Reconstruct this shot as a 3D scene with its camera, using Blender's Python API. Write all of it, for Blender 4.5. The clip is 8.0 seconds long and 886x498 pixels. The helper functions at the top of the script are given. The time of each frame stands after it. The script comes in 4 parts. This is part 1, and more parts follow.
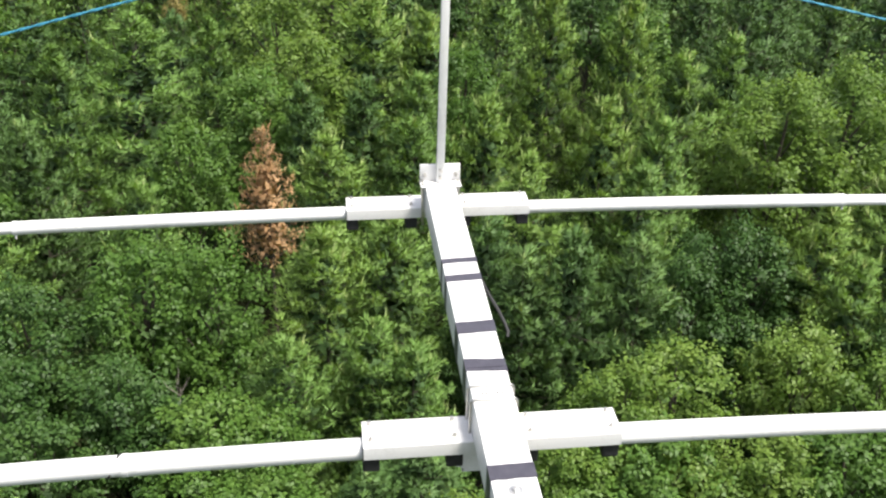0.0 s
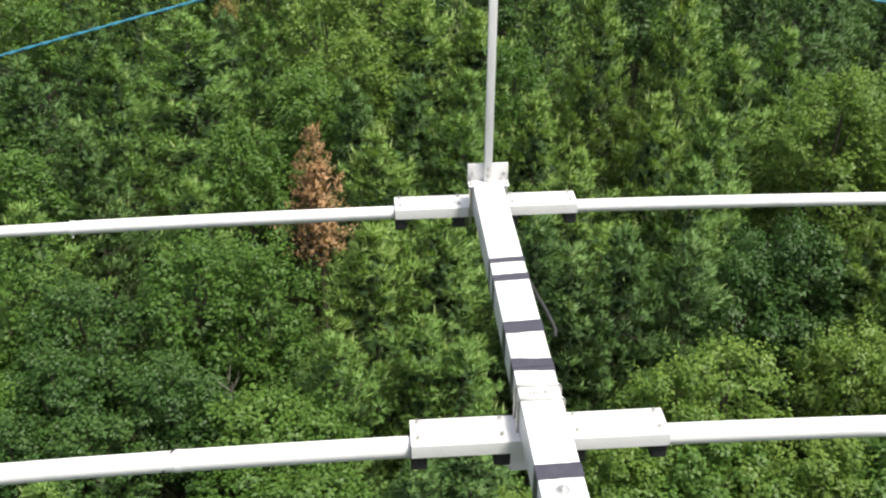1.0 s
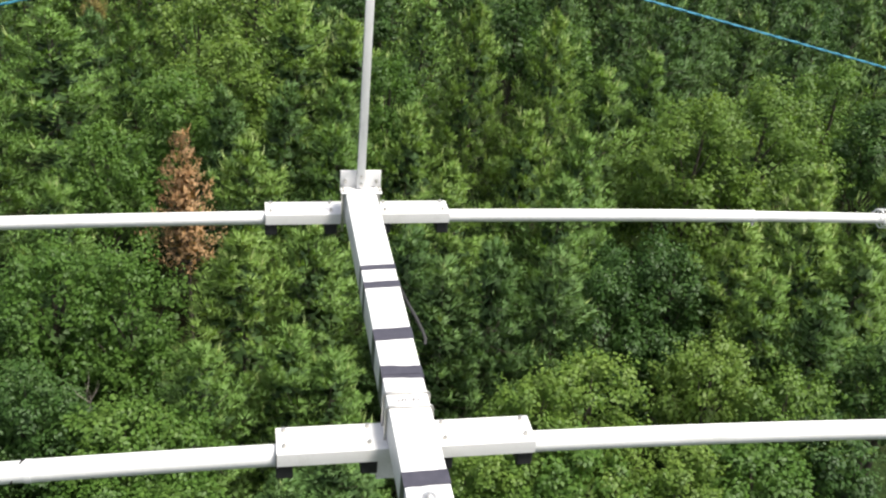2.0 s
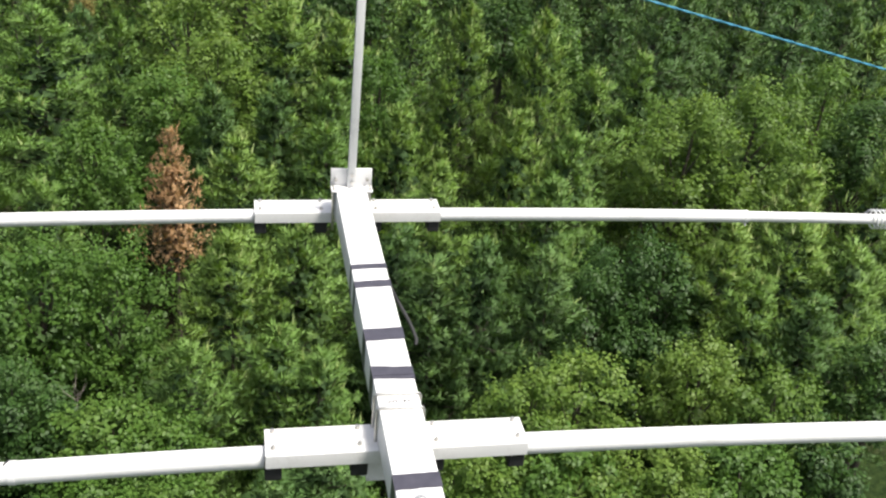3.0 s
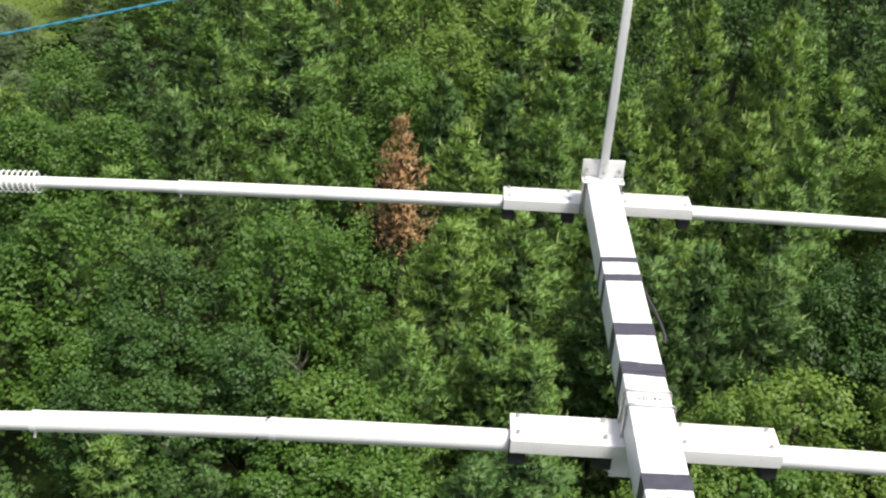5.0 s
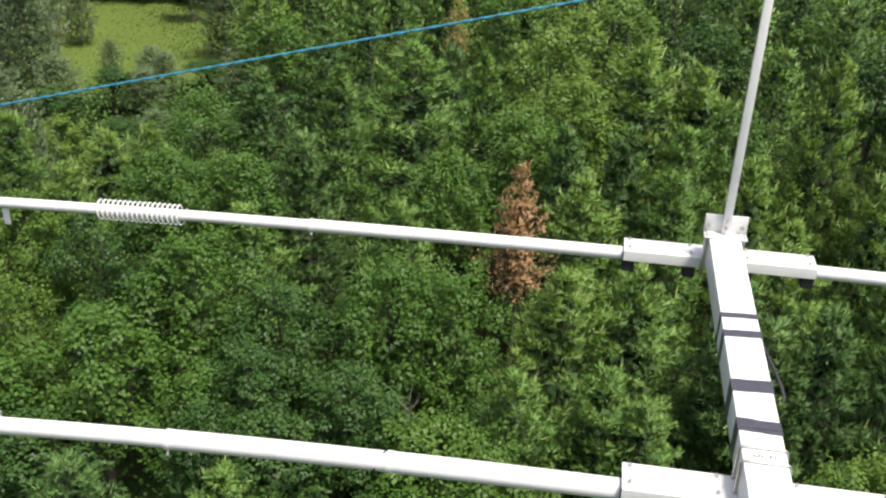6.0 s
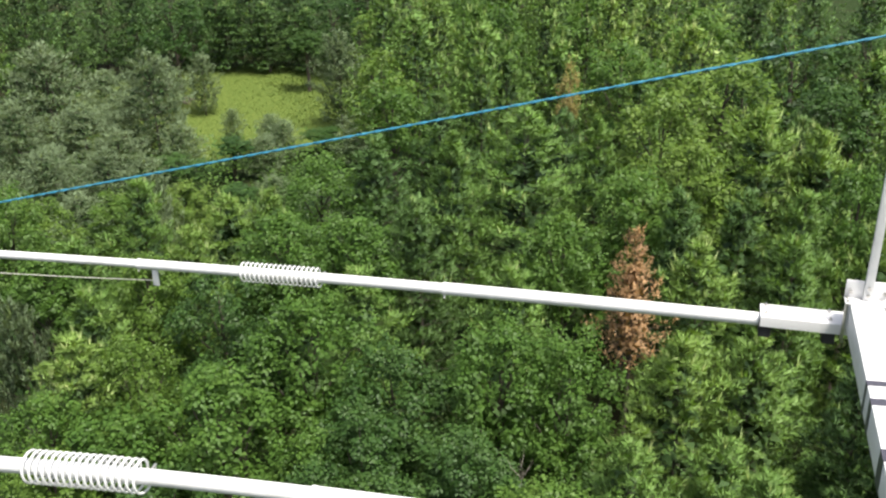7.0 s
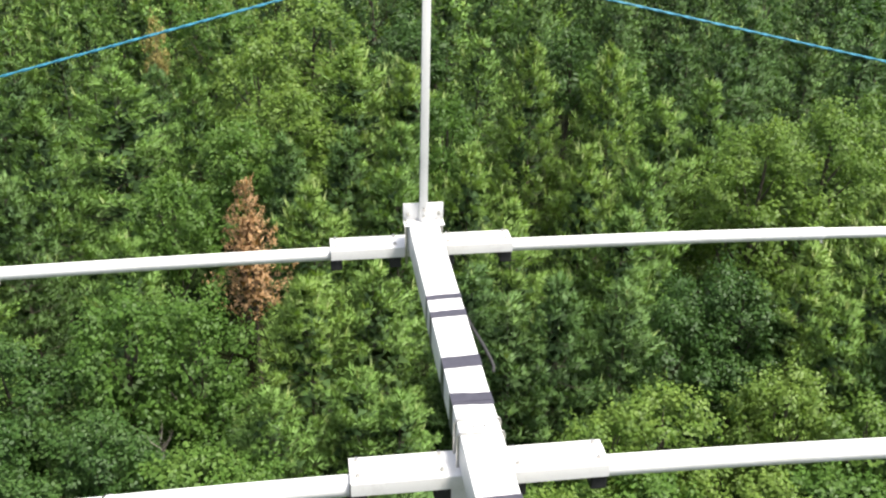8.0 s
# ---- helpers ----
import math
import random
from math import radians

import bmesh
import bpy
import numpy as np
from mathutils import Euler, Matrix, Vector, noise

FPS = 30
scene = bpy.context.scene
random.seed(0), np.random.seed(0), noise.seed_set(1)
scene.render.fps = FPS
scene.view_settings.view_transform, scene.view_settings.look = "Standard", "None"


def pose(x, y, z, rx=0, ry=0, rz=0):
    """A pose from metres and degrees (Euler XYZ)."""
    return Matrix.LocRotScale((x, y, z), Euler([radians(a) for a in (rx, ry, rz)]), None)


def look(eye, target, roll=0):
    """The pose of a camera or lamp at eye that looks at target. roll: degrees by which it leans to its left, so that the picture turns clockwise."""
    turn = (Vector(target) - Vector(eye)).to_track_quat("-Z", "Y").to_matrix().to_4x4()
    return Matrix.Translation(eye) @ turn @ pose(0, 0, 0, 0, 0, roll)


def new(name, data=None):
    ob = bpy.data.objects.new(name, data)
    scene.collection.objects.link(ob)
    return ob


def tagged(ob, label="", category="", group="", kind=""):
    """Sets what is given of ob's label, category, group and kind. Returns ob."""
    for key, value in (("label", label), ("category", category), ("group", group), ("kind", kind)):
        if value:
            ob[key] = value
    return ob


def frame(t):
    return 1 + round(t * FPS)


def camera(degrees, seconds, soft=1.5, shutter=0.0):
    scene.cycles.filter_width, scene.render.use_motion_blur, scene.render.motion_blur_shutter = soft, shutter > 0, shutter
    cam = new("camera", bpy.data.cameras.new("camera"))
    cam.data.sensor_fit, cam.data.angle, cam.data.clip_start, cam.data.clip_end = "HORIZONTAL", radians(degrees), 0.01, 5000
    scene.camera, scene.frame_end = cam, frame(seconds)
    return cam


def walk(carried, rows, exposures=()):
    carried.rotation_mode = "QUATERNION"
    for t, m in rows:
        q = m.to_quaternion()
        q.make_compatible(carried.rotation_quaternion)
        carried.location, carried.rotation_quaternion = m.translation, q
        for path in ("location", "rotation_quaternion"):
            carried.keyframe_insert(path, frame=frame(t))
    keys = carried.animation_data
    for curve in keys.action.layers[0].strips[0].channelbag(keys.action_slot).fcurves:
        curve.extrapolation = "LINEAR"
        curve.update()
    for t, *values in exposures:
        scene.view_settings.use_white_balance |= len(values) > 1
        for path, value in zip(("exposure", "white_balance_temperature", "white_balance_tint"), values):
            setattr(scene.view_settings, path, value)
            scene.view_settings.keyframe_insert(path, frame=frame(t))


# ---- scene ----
cam = camera(47.2, 8.0, soft=2.2)

PATH = [
    (0, (-0.365, -3.083, 1.495), (-0.146, -1.367, 0.491), 1.4),
    (0.5, (-0.363, -3.083, 1.499), (-0.197, -1.369, 0.482), 0.0),
    (1, (-0.363, -3.092, 1.507), (-0.24, -1.37, 0.498), -0.2),
    (1.5, (-0.359, -3.077, 1.489), (-0.139, -1.357, 0.492), 2.2),
    (2, (-0.361, -3.088, 1.489), (0.013, -1.385, 0.51), 5.1),
    (2.2, (-0.364, -3.091, 1.49), (0.048, -1.393, 0.517), 6.0),
    (3.3, (-0.357, -3.035, 1.471), (0.01, -1.336, 0.481), 5.1),
    (3.5, (-0.334, -3.019, 1.476), (0.003, -1.328, 0.462), 4.7),
    (4, (-0.335, -3.01, 1.456), (-0.078, -1.336, 0.392), 3.7),
    (4.5, (-0.416, -3.039, 1.455), (-0.299, -1.347, 0.395), 3.2),
    (4.7, (-0.447, -3.038, 1.434), (-0.391, -1.333, 0.393), 3.2),
    (5.8, (-0.47, -3.093, 1.475), (-0.673, -1.349, 0.518), 1.7),
    (6, (-0.47, -3.109, 1.472), (-0.727, -1.363, 0.53), 1.8),
    (6.5, (-0.549, -3.138, 1.476), (-0.958, -1.4, 0.576), 0.6),
    (7, (-0.539, -3.173, 1.495), (-1.018, -1.418, 0.665), -0.9),
    (7.3, (-0.488, -3.159, 1.475), (-0.76, -1.35, 0.666), 1.1),
    (7.5, (-0.445, -3.128, 1.493), (-0.555, -1.304, 0.68), 0.7),
    (7.7, (-0.424, -3.138, 1.501), (-0.372, -1.324, 0.66), 1.2),
    (8, (-0.369, -3.114, 1.468), (-0.114, -1.354, 0.551), 0.9),
]
# the camera's own exposure drifts a little on the way
EXPOSURES = [(0, 1.18), (0.5, 1.02), (1, 0.94), (2, 0.94), (3.5, 0.94), (4.5, 0.87), (6, 0.85), (6.5, 0.87), (7, 1.09), (7.5, 1.27), (8, 1.29)]
walk(cam, [(t, look(eye, target, roll)) for t, eye, target, roll in PATH], EXPOSURES)

# ---------------------------------------------------------------- light
SUN_AZ, SUN_EL = 120.0, 68.0
world = bpy.data.worlds.new("sky")
scene.world = world
world.use_nodes = True
wn = world.node_tree.nodes
sky = wn.new("ShaderNodeTexSky")
sky.sky_type, sky.sun_disc = "NISHITA", False
sky.sun_elevation, sky.sun_rotation = radians(SUN_EL), radians(SUN_AZ)
sky.air_density, sky.dust_density, sky.ozone_density = 1.0, 4.0, 1.0
# a thin veil of cloud takes most of the blue out of the sky
veil = wn.new("ShaderNodeHueSaturation")
veil.inputs["Saturation"].default_value = 0.55
world.node_tree.links.new(sky.outputs[0], veil.inputs["Color"])
world.node_tree.links.new(veil.outputs[0], wn["Background"].inputs[0])
wn["Background"].inputs[1].default_value = 0.100
sun = new("sun", bpy.data.lights.new("sun", "SUN"))
sun.data.energy, sun.data.angle, sun.data.color = 3.05, radians(12), (1.0, 0.95, 0.86)
away = Vector((math.sin(radians(SUN_AZ)) * math.cos(radians(SUN_EL)), math.cos(radians(SUN_AZ)) * math.cos(radians(SUN_EL)), math.sin(radians(SUN_EL))))
sun.matrix_world = look(away * 60, (0, 0, 0))


# ---------------------------------------------------------------- materials
def blank(name):
    m = bpy.data.materials.new(name)
    m.use_nodes = True
    t = m.node_tree
    return m, t, t.nodes["Principled BSDF"], t.nodes["Material Output"]


def ramp(t, source, stops):
    r = t.nodes.new("ShaderNodeValToRGB")
    while len(r.color_ramp.elements) < len(stops):
        r.color_ramp.elements.new(0.5)
    for e, (at, c) in zip(r.color_ramp.elements, stops):
        e.position, e.color = at, (*c, 1)
    t.links.new(source, r.inputs[0])
    return r.outputs[0]


def noise_of(t, scale, detail=3.0, space="Object", rough=0.55):
    c = t.nodes.new("ShaderNodeTexCoord")
    n = t.nodes.new("ShaderNodeTexNoise")
    n.inputs["Scale"].default_value, n.inputs["Detail"].default_value, n.inputs["Roughness"].default_value = scale, detail, rough
    t.links.new(c.outputs[space], n.inputs["Vector"])
    return n.outputs["Fac"]


def sums(t, op, a, b):
    m = t.nodes.new("ShaderNodeMath")
    m.operation = op
    for k, v in enumerate((a, b)):
        if isinstance(v, (int, float)):
            m.inputs[k].default_value = v
        else:
            t.links.new(v, m.inputs[k])
    return m.outputs[0]


def mixed(t, fac, a, b, kind="MIX"):
    m = t.nodes.new("ShaderNodeMix")
    m.data_type, m.blend_type = "RGBA", kind
    for k, v in ((0, fac), (6, a), (7, b)):
        if isinstance(v, (int, float)):
            m.inputs[k].default_value = v
        elif isinstance(v, tuple):
            m.inputs[k].default_value = (*v, 1)
        else:
            t.links.new(v, m.inputs[k])
    return m.outputs[2]


def bumped(t, bsdf, height, strength, distance):
    b = t.nodes.new("ShaderNodeBump")
    b.inputs["Strength"].default_value, b.inputs["Distance"].default_value = strength, distance
    t.links.new(height, b.inputs["Height"])
    t.links.new(b.outputs[0], bsdf.inputs["Normal"])


def foliage(name, dark, mid, light, through_light=0.3, rough=0.5, each=0.26):
    """Leaves: each leaf its own shade, each tree its own cast, patches of growth across a crown."""
    m, t, p, out = blank(name)
    g = t.nodes.new("ShaderNodeNewGeometry")
    o = t.nodes.new("ShaderNodeObjectInfo")
    patch = noise_of(t, 1.1, 2.0)
    f = sums(t, "ADD", sums(t, "MULTIPLY", g.outputs["Random Per Island"], each), sums(t, "MULTIPLY", patch, 0.66))
    f = sums(t, "ADD", f, 0.23 - each / 2)
    f = sums(t, "ADD", f, sums(t, "MULTIPLY", sums(t, "SUBTRACT", o.outputs["Random"], 0.5), 0.36))
    col = ramp(t, f, ((0.15, dark), (0.55, mid), (0.95, light)))
    t.links.new(col, p.inputs["Base Color"])
    p.inputs["Roughness"].default_value = rough
    p.inputs["Specular IOR Level"].default_value = 0.35
    tr = t.nodes.new("ShaderNodeBsdfTranslucent")
    t.links.new(mixed(t, 1.0, col, (1.0, 1.0, 0.55), "MULTIPLY"), tr.inputs["Color"])
    mx = t.nodes.new("ShaderNodeMixShader")
    mx.inputs[0].default_value = through_light
    t.links.new(p.outputs[0], mx.inputs[1])
    t.links.new(tr.outputs[0], mx.inputs[2])
    t.links.new(mx.outputs[0], out.inputs["Surface"])
    return m


LEAF = {
    "pine": foliage("pine_needles", (0.092, 0.178, 0.040), (0.160, 0.290, 0.064), (0.232, 0.372, 0.088), 0.30, 0.55, 0.10),
    "pine_light": foliage("pale_pine_needles", (0.114, 0.202, 0.042), (0.192, 0.322, 0.068), (0.272, 0.402, 0.096), 0.30, 0.55, 0.10),
    "pine_dark": foliage("dark_pine_needles", (0.062, 0.128, 0.036), (0.105, 0.204, 0.056), (0.158, 0.264, 0.074), 0.27, 0.55, 0.10),
    "pine_blue": foliage("grey_pine_needles", (0.150, 0.212, 0.112), (0.205, 0.284, 0.152), (0.262, 0.346, 0.196), 0.28, 0.7, 0.10),
    "maple": foliage("maple_leaves", (0.052, 0.116, 0.020), (0.092, 0.184, 0.031), (0.152, 0.250, 0.050), 0.42, 0.5),
    "maple_y": foliage("yellowing_leaves", (0.076, 0.148, 0.024), (0.128, 0.220, 0.036), (0.212, 0.300, 0.064), 0.42, 0.5),
    "maple_dark": foliage("deep_green_leaves", (0.026, 0.066, 0.014), (0.047, 0.106, 0.022), (0.086, 0.158, 0.036), 0.36, 0.5),
    "dead": foliage("dry_brown_needles", (0.370, 0.212, 0.096), (0.540, 0.335, 0.170), (0.660, 0.460, 0.270), 0.20, 0.7),
    "autumn": foliage("orange_leaves", (0.150, 0.125, 0.035), (0.280, 0.235, 0.075), (0.380, 0.320, 0.120), 0.30, 0.6),
    # needles by the stem: the crown's inner shade is put into this darker green
    "inner_shade": foliage("inner_shade_needles", (0.032, 0.070, 0.020), (0.060, 0.118, 0.034), (0.094, 0.156, 0.046), 0.18, 0.7, 0.10),
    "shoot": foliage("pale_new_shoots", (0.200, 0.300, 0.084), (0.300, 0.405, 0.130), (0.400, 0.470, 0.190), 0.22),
    "grass": foliage("meadow_grass", (0.078, 0.130, 0.024), (0.112, 0.170, 0.035), (0.165, 0.210, 0.056), 0.25, 0.7, 0.16),
    "scrub": foliage("undergrowth_leaves", (0.026, 0.070, 0.011), (0.068, 0.140, 0.022), (0.125, 0.205, 0.042), 0.30, 0.5),
}

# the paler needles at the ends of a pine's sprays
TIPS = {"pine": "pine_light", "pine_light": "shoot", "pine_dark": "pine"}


def bark(name, a, b):
    m, t, p, out = blank(name)
    n = noise_of(t, 9.0, 5.0)
    t.links.new(ramp(t, n, ((0.3, a), (0.7, b))), p.inputs["Base Color"])
    p.inputs["Roughness"].default_value = 0.9
    bumped(t, p, noise_of(t, 22.0, 4.0), 0.8, 0.03)
    return m


BARK = bark("grey_brown_bark", (0.045, 0.034, 0.026), (0.130, 0.105, 0.082))
PALE_BARK = bark("bleached_wood", (0.160, 0.135, 0.110), (0.330, 0.290, 0.245))


def painted(name, base, grime, rough):
    """White paint on metal with faint grime, streaks and an uneven sheen."""
    m, t, p, out = blank(name)
    n = noise_of(t, 7.0, 6.0, rough=0.65)
    fine = noise_of(t, 160.0, 3.0)
    f = sums(t, "ADD", sums(t, "MULTIPLY", n, 0.75), sums(t, "MULTIPLY", fine, 0.25))
    t.links.new(ramp(t, f, ((0.30, grime), (0.50, base))), p.inputs["Base Color"])
    t.links.new(ramp(t, n, ((0.25, (rough + 0.15,) * 3), (0.75, (rough - 0.08,) * 3))), p.inputs["Roughness"])
    bumped(t, p, fine, 0.12, 0.002)
    return m


WHITE = painted("white_paint", (0.76, 0.76, 0.76), (0.62, 0.62, 0.60), 0.42)
CREAM = painted("cream_white_paint", (0.70, 0.695, 0.69), (0.57, 0.56, 0.545), 0.45)
POSTGREY = painted("weathered_aluminium_paint", (0.70, 0.70, 0.69), (0.56, 0.56, 0.55), 0.40)


def steel(name, col, rough):
    m, t, p, out = blank(name)
    n = noise_of(t, 60.0, 4.0)
    t.links.new(ramp(t, n, ((0.3, tuple(c * 0.7 for c in col)), (0.7, col))), p.inputs["Base Color"])
    p.inputs["Metallic"].default_value = 1.0
    p.inputs["Roughness"].default_value = rough
    bumped(t, p, noise_of(t, 300.0, 2.0), 0.15, 0.001)
    return m


STEEL = steel("stainless_steel", (0.66, 0.64, 0.61), 0.42)
BRIGHT = steel("bright_plated_steel", (0.80, 0.79, 0.77), 0.45)
ZINC = steel("galvanised_steel", (0.50, 0.51, 0.52), 0.48)


def plain(name, a, b, rough, scale):
    m, t, p, out = blank(name)
    n = noise_of(t, scale, 4.0)
    t.links.new(ramp(t, n, ((0.3, a), (0.7, b))), p.inputs["Base Color"])
    p.inputs["Roughness"].default_value = rough
    bumped(t, p, noise_of(t, scale * 6, 2.0), 0.2, 0.001)
    return m


# black tape; the sky's bluish sheen on it is put into the base colour
TAPE = plain("black_vinyl_tape", (0.045, 0.043, 0.058), (0.066, 0.063, 0.082), 0.36, 40.0)
RUBBER = plain("black_rubber", (0.010, 0.010, 0.011), (0.022, 0.022, 0.024), 0.7, 50.0)
INK = plain("grey_marker_ink", (0.05, 0.05, 0.05), (0.16, 0.155, 0.15), 0.8, 120.0)
CORD = plain("blue_rope_fibre", (0.014, 0.140, 0.235), (0.060, 0.290, 0.400), 0.5, 180.0)
THREAD = plain("pale_wire_insulation", (0.55, 0.53, 0.44), (0.70, 0.68, 0.58), 0.5, 90.0)


def soil():
    m, t, p, out = blank("forest_floor")
    big, small = noise_of(t, 0.22, 4.0), noise_of(t, 5.0, 6.0)
    litter = ramp(t, small, ((0.3, (0.022, 0.018, 0.010)), (0.6, (0.050, 0.040, 0.022)), (0.8, (0.080, 0.064, 0.036))))
    moss = ramp(t, small, ((0.3, (0.012, 0.024, 0.007)), (0.7, (0.032, 0.052, 0.014))))
    wood = mixed(t, ramp(t, big, ((0.30, (0, 0, 0)), (0.48, (1, 1, 1)))), litter, moss)
    # the clearing's turf
    at = t.nodes.new("ShaderNodeTexCoord")
    away = t.nodes.new("ShaderNodeVectorMath")
    away.operation = "DISTANCE"
    t.links.new(at.outputs["Object"], away.inputs[0])
    away.inputs[1].default_value = (-33.4, 58.5, -18.5)
    edge = sums(t, "ADD", sums(t, "MULTIPLY", away.outputs["Value"], 1 / 14.0), sums(t, "MULTIPLY", big, 0.3))
    turf = ramp(t, small, ((0.3, (0.074, 0.115, 0.022)), (0.7, (0.125, 0.162, 0.036))))
    t.links.new(mixed(t, ramp(t, edge, ((0.92, (1, 1, 1)), (1.10, (0, 0, 0)))), wood, turf), p.inputs["Base Color"])
    p.inputs["Roughness"].default_value = 0.95
    p.inputs["Specular IOR Level"].default_value = 0.1
    bumped(t, p, small, 0.9, 0.12)
    return m


SOIL = soil()


# ---------------------------------------------------------------- builders
def link_mesh(name, me, parent, label=""):
    ob = new(name, me)
    ob.parent = parent
    if label:
        ob["label"] = label
    return ob


def part(name, bm, material, parent, label=""):
    me = bpy.data.meshes.new(name)
    bm.to_mesh(me)
    bm.free()
    me.materials.append(material)
    return link_mesh(name, me, parent, label)


def thing(name, at, label, category, group="", kind=""):
    ob = new(name)
    ob.empty_display_size = 0.1
    ob.location = at
    return tagged(ob, label, category, group, kind)


def block(lo, hi, bevel=0.0, bm=None):
    bm = bm or bmesh.new()
    made = bmesh.ops.create_cube(bm, size=1)["verts"]
    for v in made:
        v.co = Vector((lo[i] + hi[i]) / 2 + v.co[i] * (hi[i] - lo[i]) for i in range(3))
    if bevel:
        edges = {e for v in made for e in v.link_edges}
        bmesh.ops.bevel(bm, geom=list(edges), offset=bevel, segments=2, affect="EDGES", profile=0.5)
    return bm


def smooth(ob, angle=40):
    ob.data.shade_smooth()
    ob.data.set_sharp_from_angle(angle=radians(angle))
    return ob


def pipe(points, radii, sides=16, bm=None, caps=True):
    """A round bar along points, with a radius at each."""
    bm = bm or bmesh.new()
    pts = [Vector(p) for p in points]
    if isinstance(radii, (int, float)):
        radii = [radii] * len(pts)
    rings, up = [], Vector((0.03, 0.05, 1))
    for k, p in enumerate(pts):
        d = (pts[min(k + 1, len(pts) - 1)] - pts[max(k - 1, 0)]).normalized()
        if abs(d.dot(up.normalized())) > 0.96:
            up = Vector((1, 0.05, 0.03)) if abs(d.x) < 0.9 else Vector((0.03, 1, 0.05))
        a = d.cross(up).normalized()
        b = a.cross(d)
        up = b
        rings.append([bm.verts.new(p + radii[k] * (math.cos(2 * math.pi * s / sides) * a + math.sin(2 * math.pi * s / sides) * b)) for s in range(sides)])
    for r0, r1 in zip(rings, rings[1:]):
        for s in range(sides):
            bm.faces.new((r0[s], r0[(s + 1) % sides], r1[(s + 1) % sides], r1[s]))
    if caps:
        bm.faces.new(rings[0][::-1])
        bm.faces.new(rings[-1])
    bmesh.ops.recalc_face_normals(bm, faces=bm.faces)
    return bm


def bolt_head(at, size=0.0065, washer=0.0, tall=0.006):
    """A hexagon nut on a threaded end, over a washer."""
    bm = bmesh.new()
    x, y, z = at
    if washer:
        bmesh.ops.create_cone(bm, segments=20, radius1=washer, radius2=washer, depth=0.002, cap_ends=True, matrix=Matrix.Translation((x, y, z + 0.001)))
        z += 0.002
    turn = Matrix.Rotation(x * 37 + y * 11, 4, "Z")
    bmesh.ops.create_cone(bm, segments=6, radius1=size, radius2=size * 0.97, depth=tall, cap_ends=True, matrix=Matrix.Translation((x, y, z + tall / 2)) @ turn)
    bmesh.ops.create_cone(bm, segments=10, radius1=size * 0.55, radius2=size * 0.45, depth=0.004, cap_ends=True, matrix=Matrix.Translation((x, y, z + tall + 0.002)))
    return bm


# ---------------------------------------------------------------- ground
GROUND = -18.5


def ground_sheet():
    bm = bmesh.new()
    lines = [-2400, -700, -250] + [k * 6 - 120 for k in range(41)] + [250, 700, 2400]
    grid = [[bm.verts.new((x, y + 30, GROUND + (0.25 * noise.noise(Vector((x * 0.05, y * 0.05, 3.1))) if abs(x) < 130 and abs(y) < 130 else 0))) for y in lines] for x in lines]
    for a in range(len(lines) - 1):
        for b in range(len(lines) - 1):
            bm.faces.new((grid[a][b], grid[a + 1][b], grid[a + 1][b + 1], grid[a][b + 1]))
    ob = part("ground", bm, SOIL, None)
    ob.data.shade_smooth()
    return tagged(ob, "leaf-littered mossy forest floor under the young trees", "ground", kind="structure")


ground_sheet()

# ---------------------------------------------------------------- antenna
BOOM_H = 0.092
boom = thing("antenna_boom", (0, -3.6, 0), "white square aluminium antenna boom wrapped with black tape bands", "antenna")


def under(ob, parent):
    """Hang a finished part under its thing without moving it."""
    ob.matrix_parent_inverse = Matrix.Translation(-parent.location)
    return ob


def piece(name, bm, material, parent, label=""):
    root = parent
    ob = part(name, bm, material, parent, label)
    if parent.parent is None:
        under(ob, root)
    return ob


beam = piece("beam", block((-0.05, -3.75, -BOOM_H), (0.05, -0.03, 0), 0.003), WHITE, boom)
smooth(beam)


def tape_band(y0, y1, skew, fold):
    """A few turns of tape round the boom, with uneven edges and a raised lap."""
    bm = bmesh.new()
    rnd = random.Random(int(-y0 * 1000))
    g = 0.0014
    ring = []
    for lift in (0.0002, g):
        lo, hi, bot = -0.05 - lift, 0.05 + lift, -BOOM_H - lift
        corners = [(lo, bot), (lo, lift), (hi, lift), (hi, bot)]
        row = []
        for k in range(4):
            (xa, za), (xb, zb) = corners[k], corners[(k + 1) % 4]
            row += [(xa + (xb - xa) * s / 6, za + (zb - za) * s / 6) for s in range(6)]
        ring.append(row)
    n = len(ring[0])
    wob = [[rnd.uniform(-0.0012, 0.0012) for k in range(n)] for e in (0, 1)]
    loops = []
    for e, lift in ((0, 0), (0, 1), (1, 1), (1, 0)):
        loops.append([bm.verts.new((x, (y0, y1)[e] + skew * x * 3 + wob[e][k], z)) for k, (x, z) in enumerate(ring[lift])])
    for la, lb in zip(loops, loops[1:]):
        for k in range(n):
            bm.faces.new((la[k], la[(k + 1) % n], lb[(k + 1) % n], lb[k]))
    if fold:
        block((-0.047, min(y0, y1) + 0.013, g), (0.050, min(y0, y1) + 0.016, g + 0.0012), bm=bm)
    bmesh.ops.recalc_face_normals(bm, faces=bm.faces)
    return bm


for y0, y1, skew, fold in ((-0.584, -0.609, 0.02, False), (-0.674, -0.708, 0.03, False), (-0.909, -0.961, 0.02, False), (-1.075, -1.124, -0.02, True), (-1.457, -1.503, 0.01, False)):
    piece("tape_band", tape_band(y0, y1, skew, fold), TAPE, boom, "black tape band")
for y in (-1.537, -1.584):
    smooth(piece("bolt", bolt_head((-0.002, y, 0), 0.0085, 0.016, 0.007), BRIGHT, boom, "steel bolt with a wide washer"))


